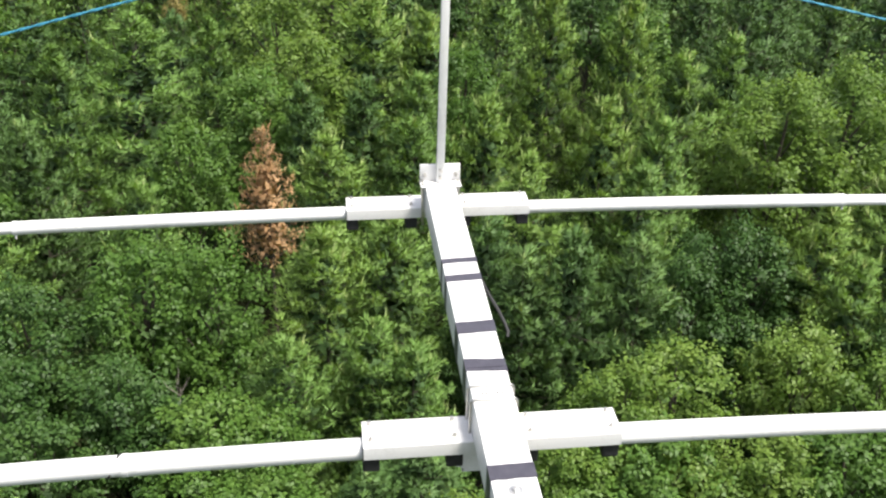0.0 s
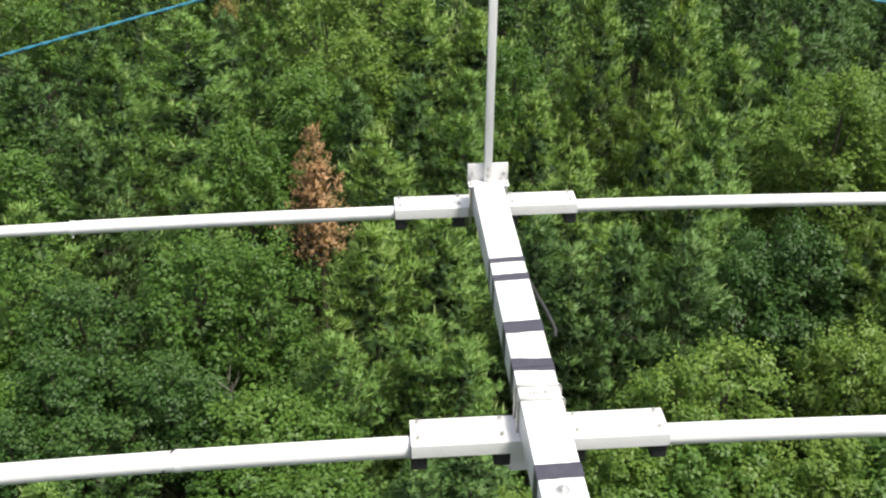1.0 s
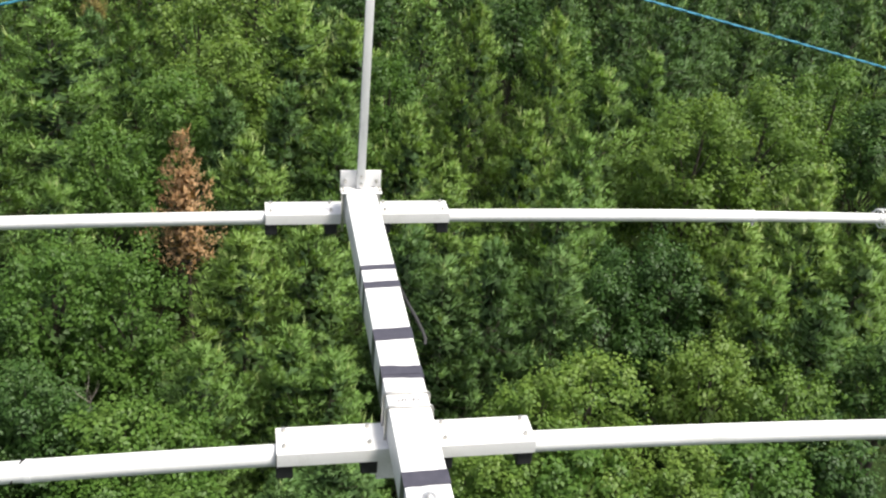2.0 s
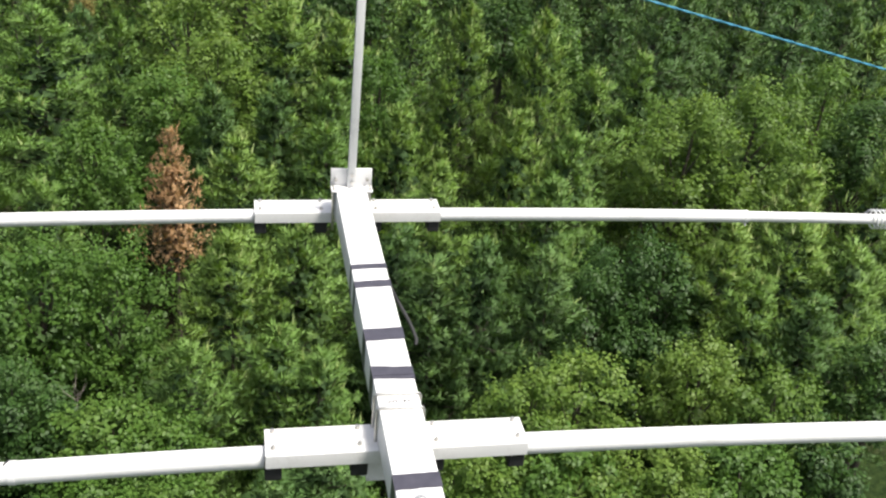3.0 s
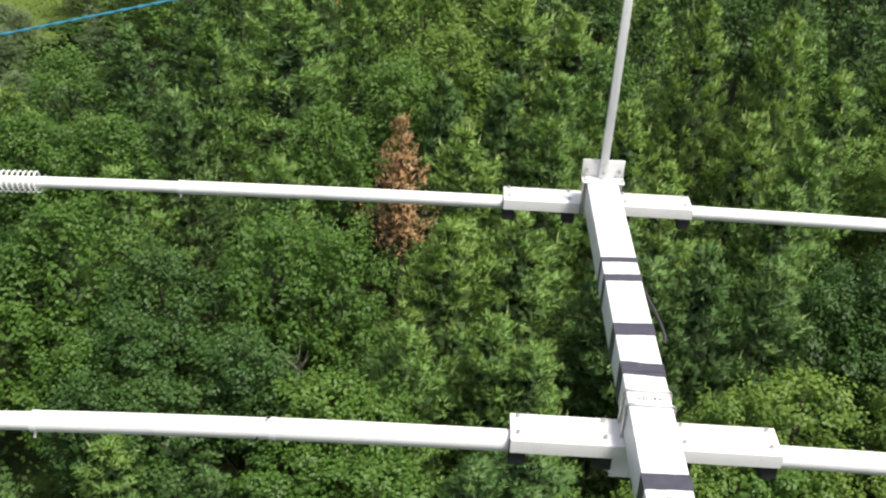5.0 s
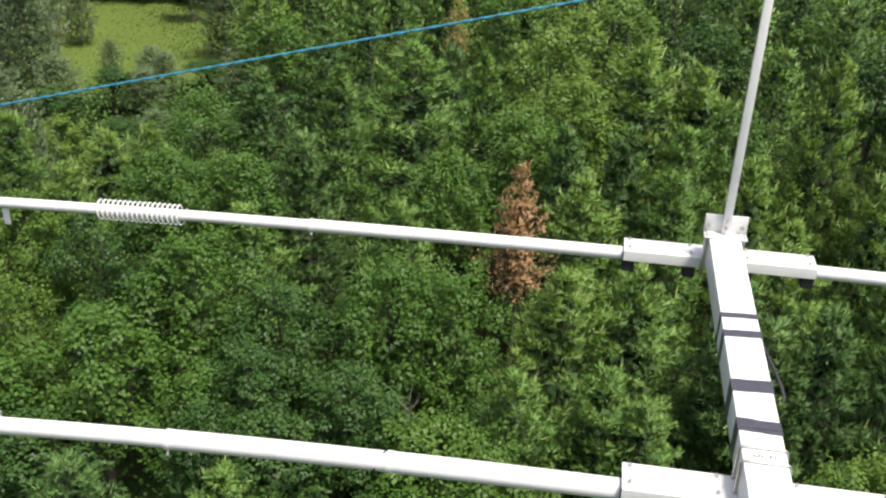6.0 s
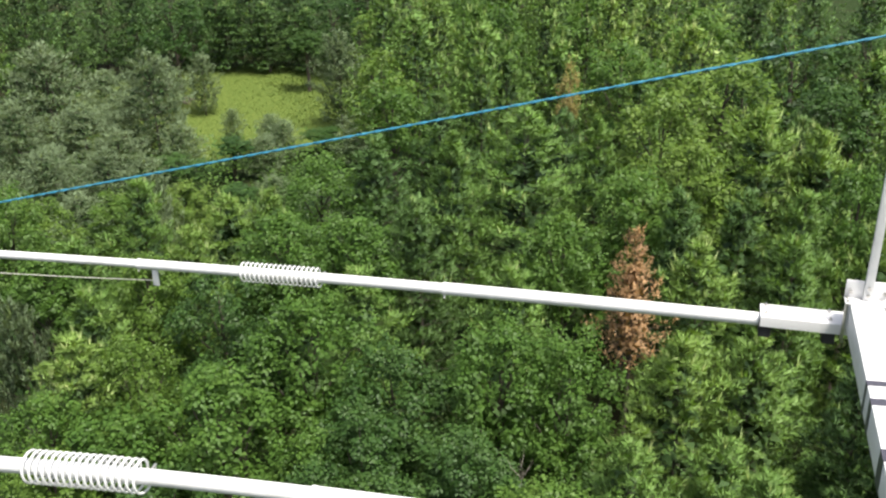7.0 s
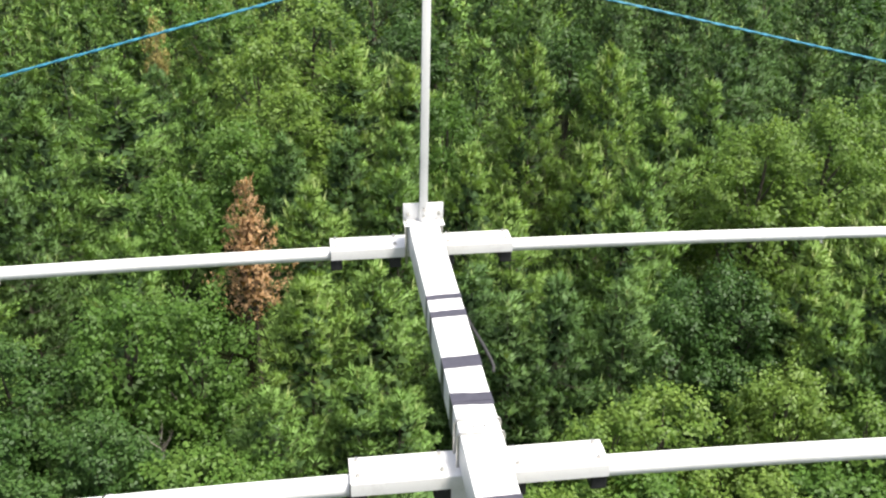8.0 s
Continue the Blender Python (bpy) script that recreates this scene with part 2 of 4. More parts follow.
def marker_strokes():
    """Marker writing too faint to read, as short bars."""
    bm = bmesh.new()
    for x, w, lo, hi in ((-0.026, 0.002, 0.0, 0.008), (-0.022, 0.005, 0.003, 0.006), (-0.015, 0.002, 0.0, 0.010), (-0.013, 0.005, 0.008, 0.010), (-0.008, 0.002, 0.0, 0.010), (-0.003, 0.004, 0.0, 0.003), (0.004, 0.003, 0.0, 0.003), (0.010, 0.002, 0.001, 0.010), (0.012, 0.005, 0.007, 0.010), (0.012, 0.004, 0.003, 0.005), (0.021, 0.002, 0.002, 0.009), (0.025, 0.004, 0.004, 0.007)):
        block((x, -1.217 + lo * 1.2, 0.0), (x + w + 0.0012, -1.217 + hi * 1.2, 0.0006), bm=bm)
    return bm


piece("marking", marker_strokes(), INK, boom, "faint grey marker strokes")

# angle bracket on the boom's end, which carries the post
angle_bm = block((-0.066, -0.133, 0.001), (0.068, -0.083, 0.006), 0.0012)
block((-0.066, -0.089, 0.006), (0.068, -0.083, 0.066), 0.0012, bm=angle_bm)
angle = piece("angle_bracket", angle_bm, CREAM, boom, "cream-painted angle plate")
smooth(angle)
for x, z in ((-0.050, 0.030), (0.052, 0.030)):
    bm = bmesh.new()
    bmesh.ops.create_cone(bm, segments=6, radius1=0.006, radius2=0.006, depth=0.012, cap_ends=True, matrix=Matrix.Translation((x, -0.094, z)) @ Matrix.Rotation(radians(90), 4, "X"))
    part("bolt", bm, STEEL, angle).matrix_parent_inverse = Matrix.Identity(4)
for x in (-0.058, 0.060):
    for y in (-0.122, -0.098):
        rod = pipe([(x, y, -0.140), (x, y, 0.014)], 0.004, 8)
        piece("threaded_rod", rod, STEEL, boom)
piece("side_plate", block((-0.0545, -0.128, -0.090), (-0.0515, -0.090, 0.0), 0.0008), CREAM, boom)
piece("side_plate", block((0.0515, -0.128, -0.090), (0.0545, -0.090, 0.0), 0.0008), CREAM, boom)
# the loose end of a cable beside the boom
tail = pipe([(0.0535, -0.56, -0.034), (0.057, -0.64, -0.037), (0.071, -0.71, -0.047), (0.089, -0.765, -0.063), (0.103, -0.805, -0.083), (0.109, -0.826, -0.096), (0.106, -0.838, -0.106)], [0.005] * 7, 10)
smooth(piece("cable_end", tail, RUBBER, boom, "loose black cable end"))

# support post with its cap
post = thing("support_post", (0.001, -0.097, 0.006), "slim upright aluminium post bolted to the antenna boom", "post")
LEAN = 0.009
bar = bmesh.new()
block((-0.014, -0.008, 0.0), (0.012, 0.008, 0.866), 0.002, bm=bar)
for v in bar.verts:
    v.co.x += LEAN * v.co.z
smooth(part("bar", bar, POSTGREY, post))
cap = block((-0.017, -0.011, 0.862), (0.016, 0.011, 0.892), 0.003)
for v in cap.verts:
    v.co.x += LEAN * v.co.z
smooth(part("cap", cap, WHITE, post, "white plastic end cap"))
knot = bmesh.new()
for k in range(3):
    turn = [(0.019 * math.cos(a) + LEAN * 0.85, 0.014 * math.sin(a), 0.848 + 0.006 * k) for a in [2 * math.pi * s / 18 for s in range(19)]]
    pipe(turn, 0.0034, 6, bm=knot)
smooth(part("rope_wrap", knot, CORD, post, "blue rope wound round the tip"))
for z in (0.018, 0.044):
    bm = bmesh.new()
    bmesh.ops.create_cone(bm, segments=6, radius1=0.006, radius2=0.006, depth=0.007, cap_ends=True, matrix=Matrix.Translation((0, -0.0115, z)) @ Matrix.Rotation(radians(90), 4, "X"))
    part("bolt", bm, STEEL, post)


def element(y_back, y_front, root_z, sag, root_r, steps, coils, ends, side, label):
    """One antenna element: channel bracket with bolts and saddles, tubes that step down in width, loading coils."""
    yc = (y_back + y_front) / 2
    el = thing("antenna_element", (0, yc, root_z), label, "antenna element", "antenna elements")
    z1 = -BOOM_H - 0.001
    ch = bmesh.new()
    w = 0.004
    prof = [(y_front, z1 - 0.037), (y_front, z1), (y_back, z1), (y_back, z1 - 0.037), (y_back - w, z1 - 0.037), (y_back - w, z1 - w), (y_front + w, z1 - w), (y_front + w, z1 - 0.037)]
    ends_ = [[ch.verts.new((x, y, z)) for y, z in prof] for x in (-0.309, 0.310)]
    for k in range(8):
        ch.faces.new((ends_[0][k], ends_[0][(k + 1) % 8], ends_[1][(k + 1) % 8], ends_[1][k]))
    for e in ends_:
        for quad in ((0, 1, 6, 7), (1, 2, 5, 6), (2, 3, 4, 5)):
            ch.faces.new([e[q] for q in quad])
    bmesh.ops.recalc_face_normals(ch, faces=ch.faces)
    outer = [e for e in ch.edges if abs(e.verts[0].co.x - e.verts[1].co.x) > 0.1 and e.verts[0].co.z > z1 - 0.001]
    bmesh.ops.bevel(ch, geom=outer, offset=0.002, segments=3, affect="EDGES", profile=0.5)
    bracket = piece("bracket", ch, CREAM, el, "cream-white folded channel bracket")
    smooth(bracket)
    for x in (-0.291, -0.092, 0.090, 0.289):
        for y in (y_back - 0.013, y_front + 0.026):
            b = part("bolt", bolt_head((x, y, z1), 0.0062, 0.0, 0.005), STEEL, bracket)
            part("bolt_end", pipe([(x, y, z1 + 0.004), (x, y, z1 + 0.0095)], 0.0036, 8), STEEL, bracket)
        s = block((x - 0.020, y_front + 0.006, z1 - 0.080), (x + 0.020, y_back - 0.007, z1 - 0.022), 0.004)
        part("saddle", s, RUBBER, bracket, "black rubber clamp saddle")

    def height(x):
        drop, power = sag[0 if x < 0 else 1]
        return root_z - drop * abs(x) ** power

    for sgn in (-1, 1):
        marks = steps[0 if sgn < 0 else 1]
        xs = [0.0] + [m[0] for m in marks] + [ends[0 if sgn < 0 else 1]]
        rs = [root_r] + [m[1] for m in marks]
        for k, r in enumerate(rs):
            a, b = xs[k], xs[k + 1]
            n = 12
            pts = [(sgn * (a + (b - a) * s / n), yc, height(sgn * (a + (b - a) * s / n))) for s in range(n + 1)]
            if k:
                pts = [(sgn * (a - 0.06), yc, height(sgn * (a - 0.06)))] + pts
            tube = smooth(piece("tube", pipe(pts, r, 24), WHITE, el))
            if k:
                # tightened end of the wider tube: clamp ring and its screw
                ring = pipe([(sgn * (a - 0.012), yc, height(sgn * a)), (sgn * (a + 0.002), yc, height(sgn * a))], rs[k - 1] + 0.0012, 24)
                smooth(part("clamp_ring", ring, WHITE, tube))
                sc = pipe([(sgn * (a - 0.006), yc - rs[k - 1] * 0.5, height(sgn * a) - rs[k - 1] * 0.9), (sgn * (a - 0.006), yc - rs[k - 1] * 0.8, height(sgn * a) - rs[k - 1] * 1.3)], 0.004, 8)
                if root_r > 0.025 and sgn < 0 and k == 1:
                    arc = [radians(q) for q in (62, 80, 98, 190, 208, 226, 244)]
                    run = [(sgn * (a + 0.004 + 0.010 * (q - 1.0)), yc + (rs[0] + 0.0006) * math.cos(q), height(sgn * a) + (rs[0] + 0.0006) * math.sin(q)) for q in arc]
                    part("slot", pipe(run[:3], 0.0022, 6), RUBBER, tube, "dark slot of the tightened tube end")
                    part("slot", pipe(run[3:], 0.0026, 6), RUBBER, tube, "dark slot of the tightened tube end")
                else:
                    part("screw", sc, STEEL, tube)
    for x0, x1, rad, wire, turns in coils:
        pts = []
        n = turns * 20
        for s in range(n + 1):
            a = 2 * math.pi * s / 20
            x = x0 + (x1 - x0) * s / n
            pts.append((x, yc + rad * math.cos(a), height(x) + rad * math.sin(a)))
        coil = smooth(piece("loading_coil", pipe(pts, wire, 6), WHITE, el, "white wire loading coil"))
        for xe in (x0, x1):
            lug = pipe([(xe, yc, height(xe)), (xe, yc + rad + 0.006, height(xe) + 0.004)], 0.0045, 8)
            part("coil_lug", lug, STEEL, coil)
    return el


far_el = element(0.004, -0.091, -0.127, ((0.0070, 2.0), (0.0090, 2.0)), 0.0225,
                 (((1.393, 0.0195), (2.62, 0.0165)), ((1.462, 0.0195), (2.62, 0.0165))),
                 ((-2.180, -1.862, 0.0355, 0.0032, 17), (1.975, 2.290, 0.0355, 0.0032, 17)), (4.25, 5.36), 1,
                 "long white tubular antenna element with wire loading coils")
near_el = element(-1.175, -1.272, -0.135, ((0.0110, 2.5), (0.0159, 2.0)), 0.0265,
                  (((0.866, 0.0255), (1.43, 0.0225), (2.6, 0.019)), ((1.60, 0.0225),)),
                  ((-2.283, -1.912, 0.0455, 0.0040, 17),), (3.6, 3.3), 1,
                  "thick white tubular antenna element clamped under the boom")


def u_bolt(y, parent):
    """A square-cornered U-bolt over the boom, through the bracket."""
    r, t = 0.0035, 0.055
    pts = [(-t, y, -0.150), (-t, y, -0.006), (-t + 0.003, y, 0.001), (-t + 0.008, y, 0.0042), (t - 0.008, y, 0.0042), (t - 0.003, y, 0.001), (t, y, -0.006), (t, y, -0.150)]
    return smooth(piece("u_bolt", pipe(pts, r, 10), STEEL, parent, "stainless U-bolt"))


u_bolt(-1.186, near_el)
u_bolt(-1.238, near_el)
tab_bm = block((-0.074, -1.262, -0.194), (0.060, -1.180, -0.190), 0.001)
rim = [(-0.030, -0.130), (-0.074, -0.130), (-0.075, -0.163), (-0.079, -0.170), (-0.087, -0.169), (-0.091, -0.172), (-0.088, -0.176), (-0.078, -0.177), (-0.070, -0.184), (-0.060, -0.190), (-0.030, -0.191)]
faces = [[tab_bm.verts.new((x, y, z)) for x, z in rim] for y in (-1.2625, -1.2585)]
tab_bm.faces.new(faces[0])
tab_bm.faces.new(faces[1][::-1])
for k in range(len(rim)):
    j = (k + 1) % len(rim)
    tab_bm.faces.new((faces[0][j], faces[0][k], faces[1][k], faces[1][j]))
bmesh.ops.recalc_face_normals(tab_bm, faces=tab_bm.faces)
piece("clamp_plate", tab_bm, CREAM, near_el, "bent white clamp plate")


# mast that carries the boom
mast = thing("mast", (0, -3.6, GROUND), "grey galvanised tubular mast standing in the forest", "mast")
smooth(part("tube", pipe([(0, 0, -0.3), (0, 0, 9.0), (0, 0, -GROUND - BOOM_H - 0.012)], [0.09, 0.07, 0.045], 20), ZINC, mast))
part("head_plate", block((-0.10, -0.12, -GROUND - BOOM_H - 0.014), (0.10, 0.12, -GROUND - BOOM_H - 0.001), 0.002), ZINC, mast)


def rope(name, a, b, sag, radius, material, label, twist):
    """A laid rope: two strands turned round each other along a slack line."""
    a, b = Vector(a), Vector(b)
    ob = thing(name, a, label, "rope" if twist else "wire", "stay ropes" if twist else "")
    n = 160 if twist else 24
    for strand in range(2 if twist else 1):
        pts = []
        for s in range(n + 1):
            f = s / n
            p = a.lerp(b, f) - Vector((0, 0, sag * 4 * f * (1 - f))) - a
            if twist:
                w = f * (b - a).length / 0.055 * 2 * math.pi / 2 + strand * math.pi
                p += Vector((0, radius * 0.42 * math.cos(w), radius * 0.42 * math.sin(w)))
            pts.append(p)
        smooth(part("strand" if twist else "line", pipe(pts, radius * (0.62 if twist else 1), 6), material, ob))
    return ob


TIP = (0.012, -0.097, 0.858)
rope("stay_rope", TIP, (-4.15, -0.043, -0.2115), 0.0, 0.0047, CORD, "thin blue stay rope running down to an antenna element", True)
rope("stay_rope", TIP, (5.30, -0.043, -0.373), 0.0, 0.0047, CORD, "thin blue stay rope running down to an antenna element", True)
hook = thing("wire_spreader", (-2.552, -0.043, -0.19), "small white plastic spreader hung below an antenna tube", "insulator")
smooth(part("tab", block((-0.014, -0.004, -0.072), (0.012, 0.004, -0.006), 0.003), WHITE, hook))
smooth(part("hanger", pipe([(0, 0, 0.014), (0.0, 0, -0.012)], 0.003, 8), STEEL, hook))
rope("antenna_wire", (-2.560, -0.043, -0.240), (-4.1, -0.043, -0.320), 0.01, 0.0022, THREAD, "thin pale wire strung below an antenna tube", False)


# ---------------------------------------------------------------- trees
def unit(v):
    return v / np.maximum(np.linalg.norm(v, axis=-1, keepdims=True), 1e-9)


def mesh_from(name, verts, faces, sizes, slots, materials, normals=None):
    """A mesh out of arrays: verts (n, 3), flat corner indices, corners per face, material slot per face."""
    me = bpy.data.meshes.new(name)
    me.vertices.add(len(verts))
    me.vertices.foreach_set("co", verts.astype(np.float32).ravel())
    me.loops.add(len(faces))
    me.loops.foreach_set("vertex_index", faces.astype(np.int32))
    me.polygons.add(len(sizes))
    starts = np.concatenate(([0], np.cumsum(sizes)[:-1]))
    me.polygons.foreach_set("loop_start", starts.astype(np.int32))
    for m in materials:
        me.materials.append(m)
    me.polygons.foreach_set("material_index", slots.astype(np.int32))
    me.update(calc_edges=True)
    if normals is not None:
        me.normals_split_custom_set_from_vertices(normals)
    return me


def blades(rng, at, way, count, length, width, spread):
    """Needle blades: count thin triangles fanned round way at each place."""
    n = len(at)
    c = np.repeat(at, count, 0)
    d = np.repeat(way, count, 0)
    p = unit(np.cross(d, rng.normal(size=(n * count, 3))))
    th = np.radians(rng.uniform(spread[0], spread[1], (n * count, 1)))
    go = d * np.cos(th) + p * np.sin(th)
    q = unit(np.cross(go, np.array([0, 0, 1.0]) + rng.normal(scale=0.45, size=(n * count, 3))))
    ln = rng.uniform(length[0], length[1], (n * count, 1))
    v = np.stack((c - q * width / 2, c + q * width / 2, c + go * ln), 1).reshape(-1, 3)
    return v


def limbs_mesh(name, rods, material):
    """Tapered five-sided rods (points, radii) as one mesh."""
    bm = bmesh.new()
    for pts, radii, sides in rods:
        pipe(pts, radii, sides, bm=bm, caps=False)
    me = bpy.data.meshes.new(name)
    bm.to_mesh(me)
    bm.free()
    me.materials.append(material)
    me.shade_smooth()
    return me


def pine_meshes(seed, leaf, shoots, r=2.3, h=8.0, gap=0.55, fans=3.4, tufts=7, per=12, size=1.0, thick=0.030, blunt=1.9, low=0.14, pale=0.12, bundles=30):
    """Trunk and crown of a pine: whorls of rising boughs, each bough carrying rounded sprays, each spray a bunch of needle tufts with a paler tip, and upright candles."""
    rng = np.random.default_rng(seed)
    rods = [([(0, 0, -0.2), (0.05, 0.03, h * 0.4), (0.0, 0.06, h * 0.75), (0, 0, h * 0.97)], [0.11, 0.055, 0.022, 0.005], 6)]
    up = np.array([0, 0, 1.0])
    mid, axis, long_ = [], [], []
    z = h * low
    while z < h * 0.975:
        below = h - z
        reach = r * min(1.0, (below / (r * blunt)) ** 0.85) * (1 if z > h * 0.3 else 0.85)
        turn = rng.uniform(0, 6.283)
        count = int(rng.integers(5, 7))
        for k in range(count):
            ln = max(0.16, reach * rng.uniform(0.62, 1.12))
            el = radians(rng.uniform(0, 16) + 44 * max(0, 1 - below / 2.6))
            az = turn + 6.283 * k / count + rng.uniform(-0.32, 0.32)
            base = z + rng.uniform(-0.14, 0.14)
            out = np.array([math.cos(az), math.sin(az), 0.0])
            side = np.array([-math.sin(az), math.cos(az), 0.0])
            n = max(1, int(round(fans * ln * rng.uniform(0.8, 1.2) * (1.0 if z > h * 0.3 else 0.8))))
            s = 1.0 - (np.arange(n) / max(n, 1)) ** 1.25 * 0.78
            sg = np.where(np.arange(n) % 2 == 0, 1.0, -1.0) * (1.0 if k % 2 else -1.0)
            off = np.where(np.arange(n) == 0, 0.0, sg * (1.12 - s) * ln * rng.uniform(0.30, 0.62, n))
            mid.append(out * (s * ln * math.cos(el))[:, None] + side * off[:, None] + up * (base + s * ln * math.sin(el) + s ** 2.2 * ln * 0.16 + rng.normal(scale=0.05, size=n))[:, None])
            axis.append(unit(out * rng.uniform(0.55, 0.9, (n, 1)) + side * (np.sign(off) * rng.uniform(0.3, 0.8, n))[:, None] + up * rng.uniform(0.25, 0.8, (n, 1))))
            long_.append(rng.uniform(0.42, 0.70, n) * min(1.0, 0.42 + below / 4.0))
            if ln > 0.5:
                tip = mid[-1][0]
                root = up * base
                rods.append(([tuple(root), tuple(root * 0.5 + tip * 0.5 - up * 0.04), tuple(root * 0.08 + tip * 0.92)], [0.014 + 0.005 * ln, 0.009, 0.003], 3))
        z += gap * rng.uniform(0.8, 1.2) * (1.0 if below > 2 else 0.62)
    mid, axis, long_ = np.concatenate(mid), np.concatenate(axis), np.concatenate(long_) * size ** 0.5
    # tufts bunched round each spray: more towards its tip, flattened from below
    m = len(mid)
    k = np.repeat(np.arange(m), tufts)
    f = np.tile(np.linspace(0.0, 1.0, tufts), m)[:, None]
    lat = rng.normal(size=(m * tufts, 3))
    lat = unit(lat - axis[k] * (lat * axis[k]).sum(1, keepdims=True))
    lat[:, 2] = np.where(lat[:, 2] < 0, lat[:, 2] * 0.3, lat[:, 2] * 0.75)
    wide = long_[k][:, None] * 0.32 * np.sin(np.clip(f * 2.3 + 0.55, 0, 2.75))
    at = mid[k] + axis[k] * (long_[k][:, None] * (f - 0.55)) + lat * wide
    way = unit(axis[k] * (0.35 + 0.6 * f) + lat * (1.0 - 0.5 * f) + up * 0.35)
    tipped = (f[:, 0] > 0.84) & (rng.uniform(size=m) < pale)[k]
    # needles of each tuft
    n = len(at)
    c, d = np.repeat(at, per, 0), np.repeat(way, per, 0)
    p = unit(np.cross(d, rng.normal(size=(n * per, 3))))
    th = np.radians(rng.uniform(4, 80, (n * per, 1)))
    go = d * np.cos(th) + p * np.sin(th)
    q = unit(np.cross(go, up + rng.normal(scale=0.5, size=(n * per, 3))))
    ln = rng.uniform(0.07, 0.135, (n * per, 1)) * size
    q = np.where((np.cross(q, go) @ up < 0)[:, None], -q, q)
    wd = thick * size
    v1 = np.stack((c - q * wd / 2, c + q * wd / 2, c + go * ln), 1).reshape(-1, 3)
    # the dense heart of each spray: broad bundles of needles swept along it
    kb = np.repeat(np.arange(m), bundles)
    nb = len(kb)
    fb = rng.uniform(0.0, 0.9, (nb, 1))
    lb = rng.normal(size=(nb, 3))
    lb = unit(lb - axis[kb] * (lb * axis[kb]).sum(1, keepdims=True))
    lb[:, 2] = np.where(lb[:, 2] < 0, lb[:, 2] * 0.3, lb[:, 2] * 0.75)
    cb = mid[kb] + axis[kb] * (long_[kb][:, None] * (fb - 0.62)) + lb * (long_[kb][:, None] * 0.27 * np.sin(np.clip(fb * 2.3 + 0.55, 0, 2.75)))
    gb = unit(axis[kb] * 0.65 + lb * 0.6 + up * 0.25 + rng.normal(scale=0.34, size=(nb, 3)))
    qb = unit(np.cross(gb, lb + up * 0.3))
    qb = np.where((np.cross(qb, gb) @ up < 0)[:, None], -qb, qb)
    hb = rng.uniform(0.085, 0.155, (nb, 1)) * size ** 0.7
    v0 = np.stack((cb - qb * hb * 0.15, cb + qb * hb * 0.15, cb + gb * hb * 1.5), 1).reshape(-1, 3)
    n0 = unit(lb * 0.8 + axis[kb] * (fb - 0.4) + up * 0.40)
    body = np.repeat(unit(at - mid[k] + axis[k] * 0.06), per, 0)
    n1 = unit(np.cross(q, go) * 0.08 + go * 0.25 + body * 1.0 + up * 0.20)
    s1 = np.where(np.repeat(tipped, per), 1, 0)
    # upright candles of new growth
    keep = rng.uniform(size=m) < shoots * np.clip((mid[:, 2] / h) ** 2 * 1.15, 0.05, 1)
    ct = np.concatenate((mid[keep] + axis[keep] * long_[keep][:, None] * 0.4, np.repeat(np.array([[0, 0, h * 0.955]]), 3, 0)))
    cw = unit(np.concatenate((axis[keep] * 0.35, np.zeros((3, 3)))) + up)
    v2 = blades(rng, ct, cw, 6, (0.16 * size, 0.40 * size), 0.026 * size, (3, 22))
    # old growth close to the stem: coarse hanging sprays that stop the eye, coloured dark for the shade inside the
    # crown
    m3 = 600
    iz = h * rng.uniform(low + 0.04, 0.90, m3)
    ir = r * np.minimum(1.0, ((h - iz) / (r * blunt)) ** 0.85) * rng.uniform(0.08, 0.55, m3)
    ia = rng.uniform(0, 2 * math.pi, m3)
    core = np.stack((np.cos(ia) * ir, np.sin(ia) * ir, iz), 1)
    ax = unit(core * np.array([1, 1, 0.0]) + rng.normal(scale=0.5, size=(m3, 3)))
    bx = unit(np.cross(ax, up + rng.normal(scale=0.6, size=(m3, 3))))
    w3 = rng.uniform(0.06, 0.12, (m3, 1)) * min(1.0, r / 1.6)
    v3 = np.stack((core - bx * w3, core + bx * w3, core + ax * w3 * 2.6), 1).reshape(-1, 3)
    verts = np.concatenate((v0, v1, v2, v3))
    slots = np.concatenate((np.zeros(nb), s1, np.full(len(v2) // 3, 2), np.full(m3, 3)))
    n2 = np.repeat(np.repeat(unit(cw + up), 6, 0), 3, 0)
    n3 = np.repeat(unit(core * np.array([1, 1, 0.0]) + up * 0.2), 3, 0)
    soft = np.concatenate((np.repeat(n0, 3, 0), np.repeat(n1, 3, 0), n2, n3))
    dead = leaf == "dead"
    crown = mesh_from("crown", verts, np.arange(len(verts)), np.full(len(verts) // 3, 3), slots, [LEAF[leaf], LEAF[leaf if dead or leaf not in TIPS else TIPS[leaf]], LEAF["dead" if dead else "shoot"], LEAF["dead" if dead else "inner_shade"]], soft)
    return limbs_mesh("trunk", rods, BARK), crown


